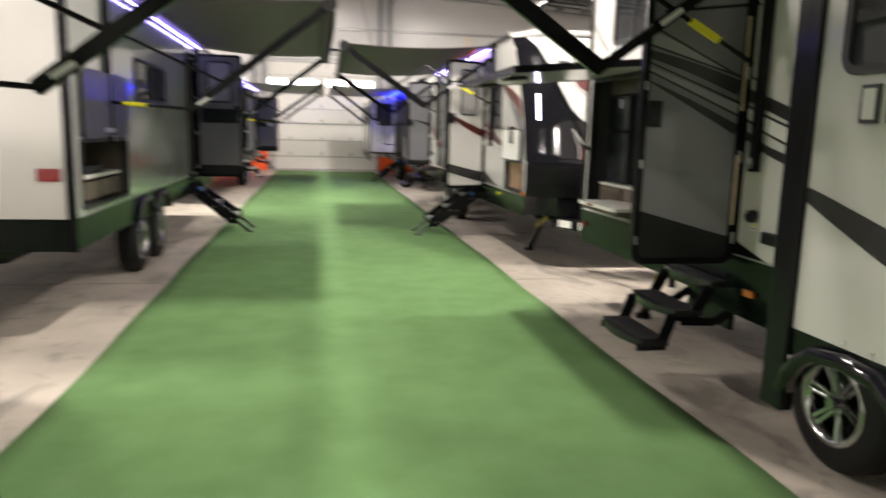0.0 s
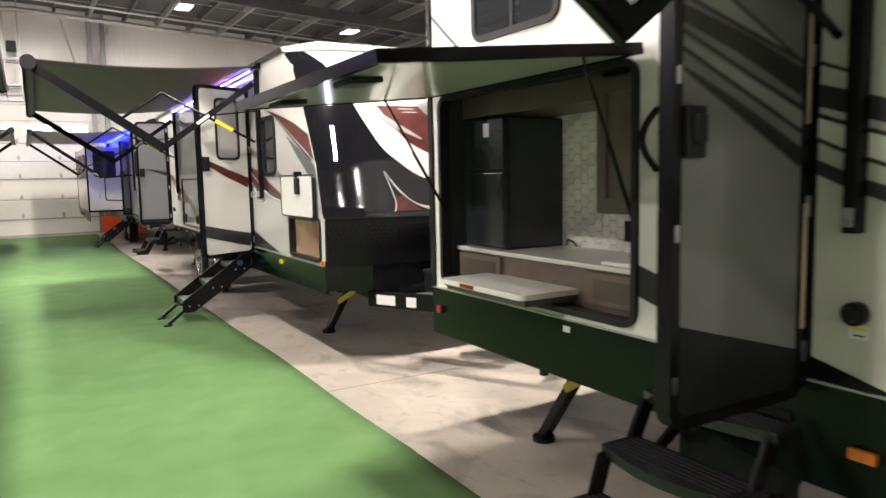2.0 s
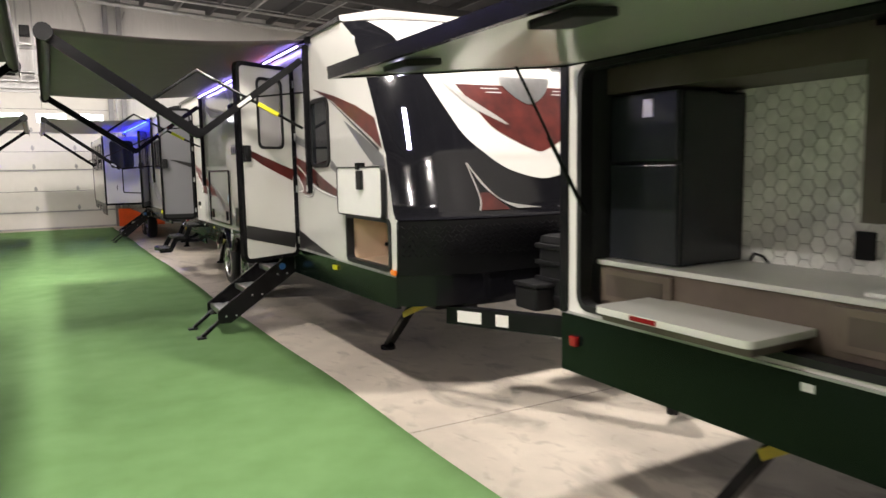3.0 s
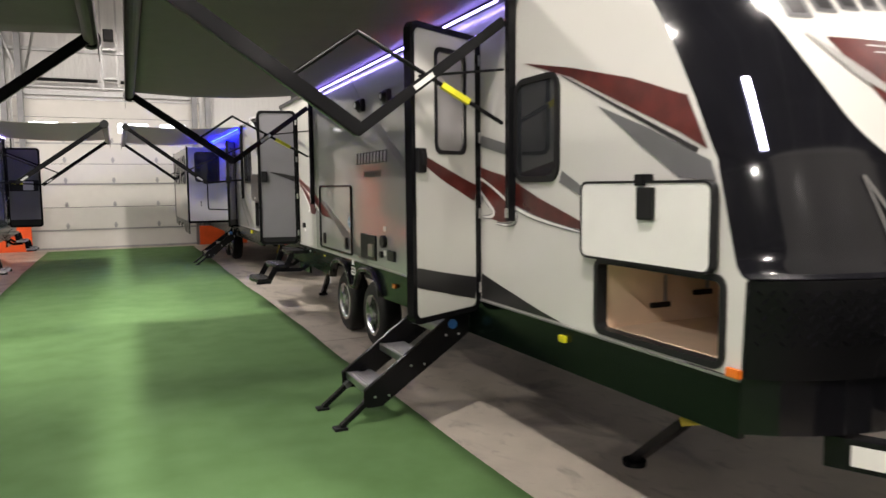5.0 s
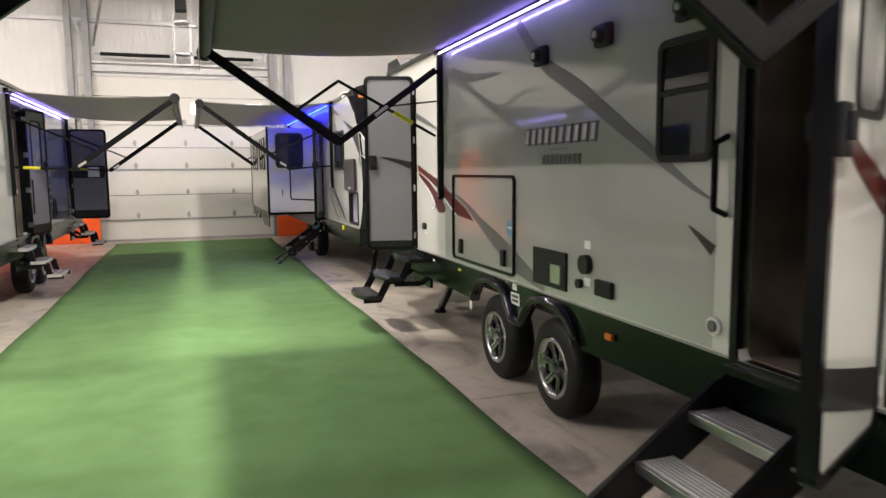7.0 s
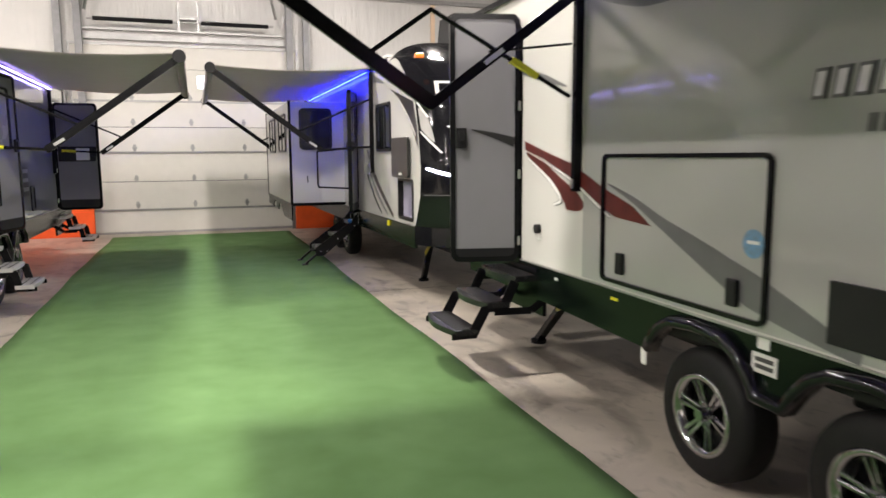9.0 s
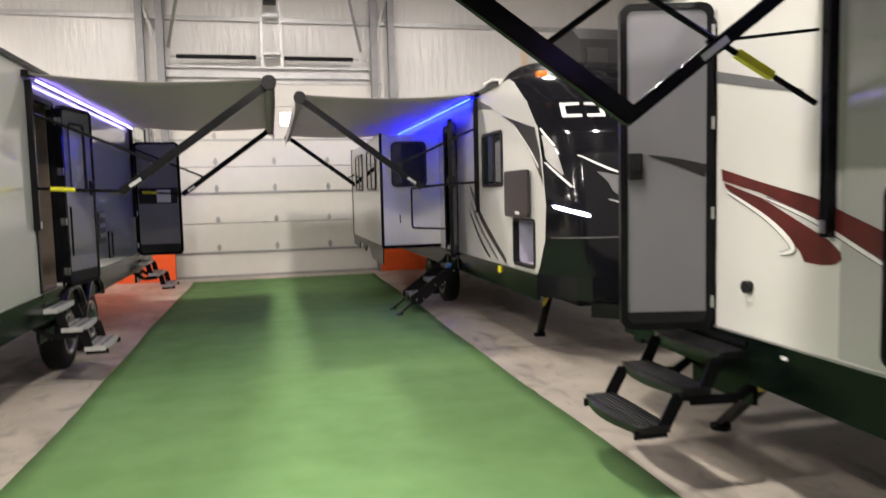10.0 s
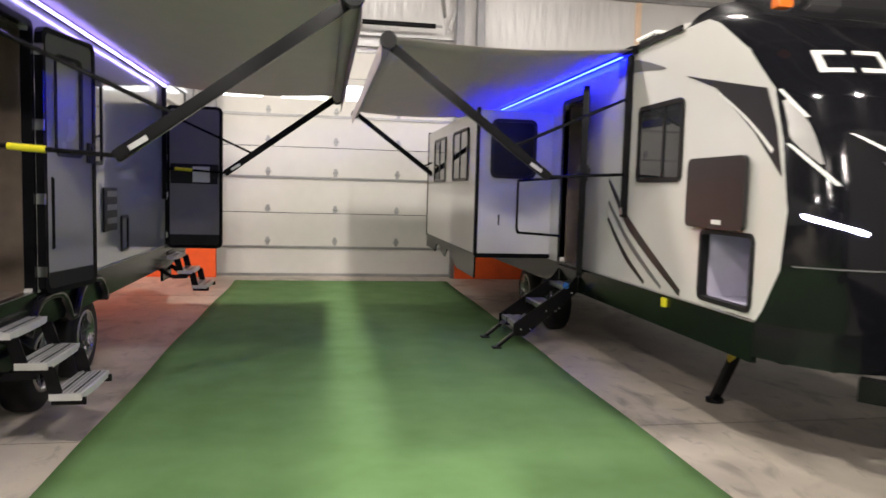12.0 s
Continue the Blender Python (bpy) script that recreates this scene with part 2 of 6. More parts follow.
def plate(bm, axis, a, b, outer, holes=()):
    """A slab from a to b along axis with an outline in the two other axes, and holes through it."""
    f = AX[axis]
    loops = []
    for lvl in (a, b):
        edges, lp = [], []
        for poly in (outer, *holes):
            vs = [bm.verts.new(f(lvl, *p)) for p in poly]
            lp.append(vs)
            edges += [bm.edges.new((vs[i], vs[(i + 1) % len(vs)])) for i in range(len(vs))]
        if holes:
            bmesh.ops.triangle_fill(bm, use_beauty=True, use_dissolve=False, edges=edges)
        else:
            bm.faces.new(lp[0])
        loops.append(lp)
    for l0, l1 in zip(*loops):
        n = len(l0)
        for i in range(n):
            bm.faces.new((l0[i], l0[(i + 1) % n], l1[(i + 1) % n], l1[i]))
    return bm


def rect(u0, u1, v0, v1):
    return [(u0, v0), (u1, v0), (u1, v1), (u0, v1)]


def ring(bm, axis, a, b, u0, u1, v0, v1, r, w):
    return plate(bm, axis, a, b, rrect(u0, u1, v0, v1, r), [rrect(u0 + w, u1 - w, v0 + w, v1 - w, max(0.004, r - w))])


def grid_surface(bm, fn, nu, nv):
    vs = [[bm.verts.new(fn(i / nu, j / nv)) for i in range(nu + 1)] for j in range(nv + 1)]
    for j in range(nv):
        for i in range(nu):
            bm.faces.new((vs[j][i], vs[j][i + 1], vs[j + 1][i + 1], vs[j + 1][i]))
    return bm


def swoosh(spine, widths, n=14):
    """A tapered band in two dimensions along a smooth spine."""
    pts = []
    m = len(spine) - 1
    for i in range(n + 1):
        t = i / n * m
        k = min(int(t), m - 1)
        f = t - k
        p0, p1, p2, p3 = (Vector(spine[max(0, min(m, k + d))]) for d in (-1, 0, 1, 2))
        c = 0.5 * ((2 * p1) + (p2 - p0) * f + (2 * p0 - 5 * p1 + 4 * p2 - p3) * f * f + (3 * p1 - p0 - 3 * p2 + p3) * f ** 3)
        pts.append((c, widths[k] * (1 - f) + widths[k + 1] * f))
    left, right = [], []
    for i, (c, w) in enumerate(pts):
        d = (pts[min(n, i + 1)][0] - pts[max(0, i - 1)][0]).normalized()
        nrm = Vector((-d.y, d.x))
        left.append(tuple(c + nrm * w / 2))
        right.append(tuple(c - nrm * w / 2))
    return left, right


def band(bm, axis, a, b, spine, widths, n=14):
    left, right = swoosh(spine, widths, n)
    f = AX[axis]
    rows = [[bm.verts.new(f(lvl, *p)) for p in side] for lvl in (a, b) for side in (left, right)]
    for i in range(len(left) - 1):
        bm.faces.new((rows[0][i], rows[1][i], rows[1][i + 1], rows[0][i + 1]))
        bm.faces.new((rows[2][i], rows[3][i], rows[3][i + 1], rows[2][i + 1]))
        bm.faces.new((rows[0][i], rows[0][i + 1], rows[2][i + 1], rows[2][i]))
        bm.faces.new((rows[1][i], rows[1][i + 1], rows[3][i + 1], rows[3][i]))
    return bm


# ---- hall ----
X0, X1, Y0, Y1 = -14.0, 14.0, -30.0, 27.95
bm = boxed(X0 - 0.3, X1 + 0.3, Y0 - 0.3, Y1 + 0.3, -0.2, 0.0)
tagged(part("floor", bm, CONCRETE), "stained beige polished concrete floor of the hall", "floor", kind="structure")


JOINT = mat("joint_filler", (0.16, 0.145, 0.125), 0.7, var=0.2)
for y in (-5.0, 1.1, 7.2, 13.3, 19.4, 25.5):
    for a, c in ((X0, -1.85), (1.85, X1)):
        tagged(part("floor_joint", boxed(a, c, y - 0.004, y + 0.004, -0.01, 0.0012), JOINT), "thin filled control joint in the concrete", "floor joint", "floor joints", "structure")


def wall_top(x):
    return 7.18 - 0.06 * abs(x)


DOORX0, DOORX1, DOORTOP = -2.55, 2.25, 4.12
bm = plate(nb(), "y", Y1, Y1 + 0.25, [(X0, 0), (X1, 0), (X1, wall_top(X1)), (0, wall_top(0)), (X0, wall_top(X0))], [rect(DOORX0, DOORX1, 0.02, DOORTOP)])
tagged(part("wall_north", bm, INSULATION), "white vinyl-faced insulated metal wall with steel girts", "wall", kind="structure")
bm = plate(nb(), "y", Y0 - 0.25, Y0, [(X0, 0), (X1, 0), (X1, wall_top(X1)), (0, wall_top(0)), (X0, wall_top(X0))])
tagged(part("wall_south", bm, INSULATION), "white vinyl-faced insulated metal wall", "wall", kind="structure")
for nm, a, b in (("wall_west", X0 - 0.25, X0), ("wall_east", X1, X1 + 0.25)):
    tagged(part(nm, boxed(a, b, Y0 - 0.25, Y1 + 0.25, 0, wall_top(X1)), INSULATION), "white vinyl-faced insulated metal wall", "wall", kind="structure")
bm = plate(nb(), "y", Y0 - 0.25, Y1 + 0.25, [(X0, wall_top(X0)), (0, wall_top(0)), (X1, wall_top(X1)), (X1, wall_top(X1) + 0.2), (0, wall_top(0) + 0.2), (X0, wall_top(X0) + 0.2)])
tagged(part("ceiling", bm, ROOF_DARK), "dark metal roof deck on steel purlins", "ceiling", kind="structure")
# purlins and rafters under the deck
for side in (-1, 1):
    for k in range(1, 14):
        x = side * (k * 1.0 + 0.1)
        z = wall_top(x) - 0.02
        ob = part("purlin", boxed(x - 0.03, x + 0.03, Y0, Y1, z - 0.2, z), STEEL_DARK if k % 2 else STEEL)
        tagged(ob, "grey steel purlin under the roof deck", "purlin", "roof steel", "structure")
for y in (3.2, 10.8, 18.2, 20.1, 24.0, 25.9):
    bm = nb()
    for side in (-1, 1):
        bar(bm, (side * 0.2, y, wall_top(0.2) - 0.16), (side * 13.8, y, wall_top(13.8) - 0.16), 0.03, 0.03)
    tagged(part("bridging", bm, STEEL), "thin steel bridging between the purlins", "bridging", "roof steel", "structure")
for y, dz, r in ((26.9, 0.42, 0.07), (24.9, 0.50, 0.035), (13.0, 0.5, 0.035)):
    bm = nb()
    for side in (-1, 1):
        tube(bm, (0, y, wall_top(0) - dz), (side * 13.95, y, wall_top(13.95) - dz), r, 12)
    tagged(part("pipe", bm, STEEL), "grey service pipe under the roof", "pipe", "roof steel", "structure")
for y in (-8.0, -0.5, 7.0, 14.5, 22.0):
    bm = nb()
    for side in (-1, 1):
        bar(bm, (0, y, wall_top(0) - 0.36), (side * 13.9, y, wall_top(13.9) - 0.36), 0.16, 0.3)
    tagged(part("rafter", bm, STEEL_DARK), "dark steel roof rafter spanning the hall", "rafter", "roof steel", "structure")

# steel on the end wall
YW = Y1 - 0.004


def girt(x0, x1, z, h=0.09, d=0.09):
    bm = boxed(x0, x1, YW - d, YW, z - h / 2, z + h / 2)
    tagged(part("girt", bm, STEEL), "galvanised steel girt across the end wall", "girt", "wall steel", "structure")


for x in (-2.74, -2.36, 1.98, 2.36):
    tagged(part("post", boxed(x, x + 0.14, YW - 0.24, YW - 0.095, 0, wall_top(x) - 0.02), STEEL_POST), "grey steel door post", "post", "wall steel", "structure")
for z in (5.38, 3.02):
    girt(-13.9, DOORX0 - 0.02, z) if z < 4.2 else girt(-13.9, 13.9, z)
    if z < 4.2:
        girt(DOORX1 + 0.02, 13.9, z)
girt(-2.3, 1.95, 4.24, 0.12, 0.1)
girt(-2.3, 1.95, 4.40, 0.05, 0.1)

door = tagged(part("door_1", ring(nb(), "y", Y1 - 0.02, Y1 + 0.06, DOORX0, DOORX1, 0.0, DOORTOP, 0.01, 0.05), STEEL), "closed white sectional overhead door with hinges", "overhead door", kind="structure")
SEAMS = [0.0, 0.53, 1.15, 1.79, 2.34, 2.90, 3.60, 4.1]
PANES = [(-2.15, -1.45), (-1.12, -0.32), (0.02, 0.80), (1.12, 1.82)]
for i, (z0, z1) in enumerate(zip(SEAMS[:-1], SEAMS[1:])):
    holes = [rrect(a, b, 3.2, 3.47, 0.03) for a, b in PANES] if i == 5 else []
    bm = plate(nb(), "y", Y1 + 0.005, Y1 + 0.05, rect(DOORX0 + 0.05, DOORX1 - 0.05, z0 + 0.006, z1 - 0.006), holes)
    part("door_panel", bm, DOOR_PANEL, door)
for z in (0.53, 1.79, 2.90):
    part("seal_strip", boxed(DOORX0 + 0.05, DOORX1 - 0.05, Y1 - 0.012, Y1 + 0.004, z - 0.022, z + 0.022), STEEL, door, "grey joint strip")
for a, b in PANES:
    part("door_window", boxed(a, b, Y1 + 0.02, Y1 + 0.03, 3.2, 3.47), SKY_GLOW, door, "bright daylit window pane")
hinge = None
for z in (0.64, 1.22, 1.89, 2.45, 2.98):
    for x in (-1.35, -0.15, 0.98):
        bm = nb()
        plate(bm, "y", Y1 - 0.018, Y1 + 0.004, [(x - 0.045, z), (x - 0.02, z + 0.075), (x + 0.02, z + 0.075), (x + 0.045, z), (x + 0.02, z - 0.075), (x - 0.02, z - 0.075)])
        tube(bm, (x - 0.05, Y1 - 0.02, z), (x + 0.05, Y1 - 0.02, z), 0.012, 6)
        part("hinge", bm, STEEL, door)

# door operator, spring shaft and its braces
op = thing("door_operator", (-0.1, Y1 - 0.4, 4.3), "grey electric door operator on steel braces", "door operator")
part("motor", boxed(-0.24, 0.02, Y1 - 0.62, Y1 - 0.30, 5.62, 5.92, bevel=0.03), BLACK_PLASTIC, op, "black motor housing")
bm = nb()
for x in (-0.30, 0.09):
    box(bm, x - 0.025, x + 0.025, Y1 - 0.34, Y1 - 0.28, 4.35, 7.19)
box(bm, -0.3, 0.1, Y1 - 0.34, Y1, 4.62, 4.68)
box(bm, -0.3, 0.1, Y1 - 0.34, Y1 - 0.28, 5.4, 5.46)
part("bracket", bm, STEEL, op)
bm = tube(nb(), (-2.1, Y1 - 0.3, 4.56), (1.7, Y1 - 0.3, 4.56), 0.022)
part("shaft", bm, STEEL, op)
for a, b in ((-1.98, -0.42), (0.15, 1.58)):
    part("spring", tube(nb(), (a, Y1 - 0.3, 4.56), (b, Y1 - 0.3, 4.56), 0.045, 12), BLACK, op, "black torsion spring")
for s in (-1, 1):
    cx = -0.19 + s * 2.05
    bm = bar(nb(), (cx, Y1 - 0.15, 4.55), (cx + s * -0.75 + s * 1.5, Y1 - 0.2, 6.6), 0.05, 0.05)
    bar(bm, (cx - s * 0.1, Y1 - 0.2, 4.75), (cx + s * -0.7, Y1 - 1.6, 6.6), 0.05, 0.05)
    tagged(part("brace", bm, STEEL), "galvanised angle brace beside the door head", "brace", "wall steel", "structure")
tagged(part("trim", boxed(5.5, 5.6, YW - 0.06, YW, 4.4, 5.32), TAN_WOOD), "bare wooden board fixed to the wall", "trim", kind="structure")

# lamps
first = None
for lx in LAMP_X:
    for ly in LAMP_Y:
        z = lamp_z(lx)
        if first is None:
            first = thing("high_bay_lamp", (lx, ly, z), "rectangular white LED high-bay lamp hung under the roof", "ceiling lamp", "high bay lamps")
            bm = plate(nb(), "y", ly - 0.36, ly + 0.36, [(lx - 0.2, z - 0.1), (lx + 0.2, z - 0.1), (lx + 0.14, z), (lx - 0.14, z)])
            part("housing", bm, STEEL, first)
            part("diffuser", boxed(lx - 0.18, lx + 0.18, ly - 0.33, ly + 0.33, z - 0.115, z - 0.101), LAMP_GLOW, first)
            for dy in (-0.3, 0.3):
                part("hanger", tube(nb(), (lx, ly + dy, z), (lx, ly + dy, z + 0.60), 0.006, 6), STEEL, first)
        else:
            copy_thing(first, Matrix.Translation((lx, ly, z)))

# carpet runner
bm = nb()
nx, ny = 24, 260


def carpet_pt(u, v):
    x, y = -1.83 + 3.66 * u, -18.0 + 45.2 * v
    e = 0.012 * math.sin(y * 0.9) + 0.008 * math.sin(y * 2.3 + 1)
    w = noise.noise(Vector((x * 0.5, y * 0.9, 3.1)))
    z = 0.012 + 0.006 * max(0, w) + 0.012 * max(0, 1 - abs(y - 5.2 - 0.35 * x) / 0.09) * (0.5 + 0.5 * noise.noise(Vector((x, 2, 0)))) + 0.009 * max(0, 1 - abs(y - 13.2 - 0.55 * x) / 0.08) + 0.008 * max(0, 1 - abs(y - 17.9 + 0.1 * x) / 0.08)
    return (x + e * (2 * u - 1), y, z)


grid_surface(bm, carpet_pt, nx, ny * 2)
ob = part("carpet_runner", bm, CARPET, smooth=True)
md = ob.modifiers.new("thick", "SOLIDIFY")
md.thickness, md.offset = 0.01, -1
tagged(ob, "long green carpet runner laid on the concrete, with creases", "carpet")


# ---- parts of trailers; T = (root, wall x, outward sign) ----
def xs(T, a, b):
    p, q = T[1] + T[2] * a, T[1] + T[2] * b
    return (min(p, q), max(p, q))


def X(T, d):
    return T[1] + T[2] * d


def wbox(T, a, b, y0, y1, z0, z1, bevel=0.0):
    return boxed(*xs(T, a, b), y0, y1, z0, z1, bevel=bevel)


def window(T, y0, y1, z0, z1, r=0.06, bars=(), label="", face=0.0, kind="window"):
    fr = part(kind, ring(nb(), "x", X(T, face - 0.03), X(T, face + 0.018), y0, y1, z0, z1, r, 0.035), BLACK_PLASTIC, T[0], label)
    part("pane", plate(nb(), "x", X(T, face + 0.002), X(T, face + 0.008), rrect(y0 + 0.03, y1 - 0.03, z0 + 0.03, z1 - 0.03, max(0.01, r - 0.02))), GLASS_DARK, fr)
    for kind_, at in bars:
        if kind_ == "h":
            part("glazing_bar", wbox(T, face + 0.009, face + 0.017, y0 + 0.03, y1 - 0.03, at - 0.012, at + 0.012), BLACK_PLASTIC, fr)
        else:
            part("glazing_bar", wbox(T, face + 0.009, face + 0.017, at - 0.012, at + 0.012, z0 + 0.03, z1 - 0.03), BLACK_PLASTIC, fr)
    return fr


def wheel(T, y, d=0.0, r=0.345, w=0.21):
    """A trailer wheel whose outer face lies d outward of the wall."""
    a, b = X(T, d - w), X(T, d)
    bm = nb()
    prof = [(0, 0.20), (0, 0.30), (0.12, 0.335), (0.25, 0.345), (0.75, 0.345), (0.88, 0.335), (1, 0.30), (1, 0.20)]
    n = 40
    rings = []
    for t, rr in prof:
        rr = rr / 0.345 * r
        rings.append([bm.verts.new((a + (b - a) * t, y + rr * math.cos(2 * math.pi * k / n), r + rr * math.sin(2 * math.pi * k / n))) for k in range(n)])
    for r0, r1 in zip(rings[:-1], rings[1:]):
        for k in range(n):
            bm.faces.new((r0[k], r0[(k + 1) % n], r1[(k + 1) % n], r1[k]))
    ty = part("wheel", bm, RUBBER, T[0], "black tyre on a silver alloy rim", smooth=True)
    bm = nb()
    rr, ri = 0.215 / 0.345 * r, 0.185 / 0.345 * r
    rows = []
    for x, q in ((b - T[2] * 0.15, rr * 0.97), (b - T[2] * 0.02, rr * 0.97), (b + T[2] * 0.004, rr), (b + T[2] * 0.004, ri), (b - T[2] * 0.06, ri * 0.97)):
        rows.append([bm.verts.new((x, y + q * math.cos(2 * math.pi * k / n), r + q * math.sin(2 * math.pi * k / n))) for k in range(n)])
    for r0, r1 in zip(rows[:-1], rows[1:]):
        for k in range(n):
            bm.faces.new((r0[k], r0[(k + 1) % n], r1[(k + 1) % n], r1[k]))
    part("rim", bm, CHROME, ty, smooth=True)
    bm = nb()
    for k in range(6):
        t = 2 * math.pi * k / 6 + 0.2
        c = Vector((0, math.cos(t), math.sin(t)))
        o = Vector((b - T[2] * 0.022, y, r))
        e = Vector((0, -math.sin(t), math.cos(t)))
        for s in (-1, 1):
            bar(bm, o + c * 0.035 + e * (0.010 * s) - Vector((T[2] * 0.03, 0, 0)), o + c * ri + e * (0.020 * s), 0.019, 0.03, up=(T[2], 0, 0), bevel=0.006)
        tube(bm, o + c * 0.060 - Vector((T[2] * 0.02, 0, 0)), o + c * 0.060 + Vector((T[2] * 0.006, 0, 0)), 0.009, 6)
    part("spokes", bm, CHROME, ty)
    bm = tube(nb(), (b - T[2] * 0.07, y, r), (b + T[2] * 0.012, y, r), 0.042, 16, 0.030)
    part("hub_cap", bm, CHROME, ty)
    part("brake_drum", tube(nb(), (b - T[2] * 0.17, y, r), (b - T[2] * 0.09, y, r), ri * 0.93, 24), BLACK, ty)
    return ty


def arch_line(ys, top=0.845, half=0.43):
    """The upper edge of a fender over one wheel or several, from high y to low y."""
    pts = []
    for y in ys:
        pts += [(y + half * f, top - h) for f, h in ((1.0, 0.235), (0.90, 0.155), (0.72, 0.075), (0.46, 0.018), (0.0, 0.0), (-0.46, 0.018), (-0.72, 0.075), (-0.90, 0.155), (-1.0, 0.235))]
    return pts


def arch(T, ys, top=0.845, half=0.43, d0=-0.03, d1=0.055, w=0.062, well=True):
    """One moulded gloss-black fender strip that runs on over all the wheels in ys."""
    line = [Vector(p) for p in arch_line(ys, top, half)]
    bm = nb()
    rows = [[] for _ in range(6)]
    for i, p in enumerate(line):
        t = (line[min(len(line) - 1, i + 1)] - line[max(0, i - 1)]).normalized()
        n = Vector((t.y, -t.x))
        n = -n if n.y > 0 else n
        for row, (dd, q) in zip(rows, ((d0, 0), (d1 - 0.02, 0), (d1, 0.014), (d1, w - 0.014), (d1 - 0.015, w), (d0, w))):
            c = p + n * q
            row.append(bm.verts.new((X(T, dd), c.x, c.y)))
    for i in range(6):
        r0, r1 = rows[i], rows[(i + 1) % 6]
        for k in range(len(line) - 1):
            bm.faces.new((r0[k], r0[k + 1], r1[k + 1], r1[k]))
    for k in (0, -1):
        bm.faces.new([r[k] for r in rows])
    part("fender", bm, CAP_BLACK, T[0], "gloss black fender strip over the wheels", smooth=True)
    for y in ys if well else ():
        part("wheel_well", wbox(T, -0.62, -0.60, y - half, y + half, 0.55, top - 0.08), BLACK_PLASTIC, T[0])


def stair(T, y0, y1, foot, label=""):
    """Folding entry stair: stringers, three treads and legs. foot: distance out from the wall at which it stands."""
    st = part("entry_stairs", wbox(T, -0.04, 0.05, y0 - 0.02, y1 + 0.02, 0.80, 0.835), BLACK, T[0], label or "black folding steps with aluminium treads")
    nose = foot - 0.205
    up = [(nose + 0.028, 0.262), (0.10, 0.262 + 0.715 * (nose - 0.072)), (0.01, 0.80), (0.01, 0.60), (nose - 0.10, 0.145), (nose + 0.005, 0.145), (nose + 0.028, 0.175)]
    for y in (y0, y1):
        sg = part("stringer", plate(nb(), "y", y - 0.006, y + 0.006, [(X(T, a), z) for a, z in up]), BLACK, st)
        part("flange", bar(nb(), (X(T, up[0][0]), y, up[0][1] + 0.002), (X(T, up[1][0]), y, up[1][1] + 0.002), 0.03, 0.008), BLACK, sg)
    for k in range(3):
        c = nose - 0.268 * k
        z = 0.266 + 0.19 * k
        tr = part("tread", wbox(T, c - 0.20, c - 0.024, y0 + 0.01, y1 - 0.01, z - 0.03, z), TREAD, st)
        for g in range(7):
            part("grip", wbox(T, c - 0.19 + g * 0.023, c - 0.179 + g * 0.023, y0 + 0.03, y1 - 0.03, z + 0.0005, z + 0.005), STEEL, tr)
        part("nosing", wbox(T, c - 0.022, c, y0 + 0.01, y1 - 0.01, z - 0.045, z + 0.005, 0.005), ALU, tr, "bright aluminium nosing")
        for y in (y0 - 0.009, y1 + 0.009):
            for q in (0.05, 0.15):
                part("bolt", tube(nb(), (X(T, c - q), y - 0.003, z - 0.05), (X(T, c - q), y + 0.003, z - 0.05), 0.009, 8), ALU, tr)
    for y in (y0 + 0.03, y1 - 0.03):
        lg = part("leg", bar(nb(), (X(T, foot - 0.02), y, 0.03), (X(T, foot - 0.36), y, 0.30), 0.045, 0.03), BLACK, st)
        part("foot", wbox(T, foot - 0.06, foot + 0.03, y - 0.04, y + 0.04, 0.012, 0.03), BLACK_PLASTIC, lg)
        part("collar", bar(nb(), (X(T, foot - 0.25), y, 0.212), (X(T, foot - 0.19), y, 0.166), 0.055, 0.04), STEEL_DARK, lg)
    part("badge", tube(nb(), (X(T, 0.142), y0 - 0.014, 0.672), (X(T, 0.142), y0 - 0.007, 0.672), 0.034, 16), BLUE, st, "round blue badge")
    return st


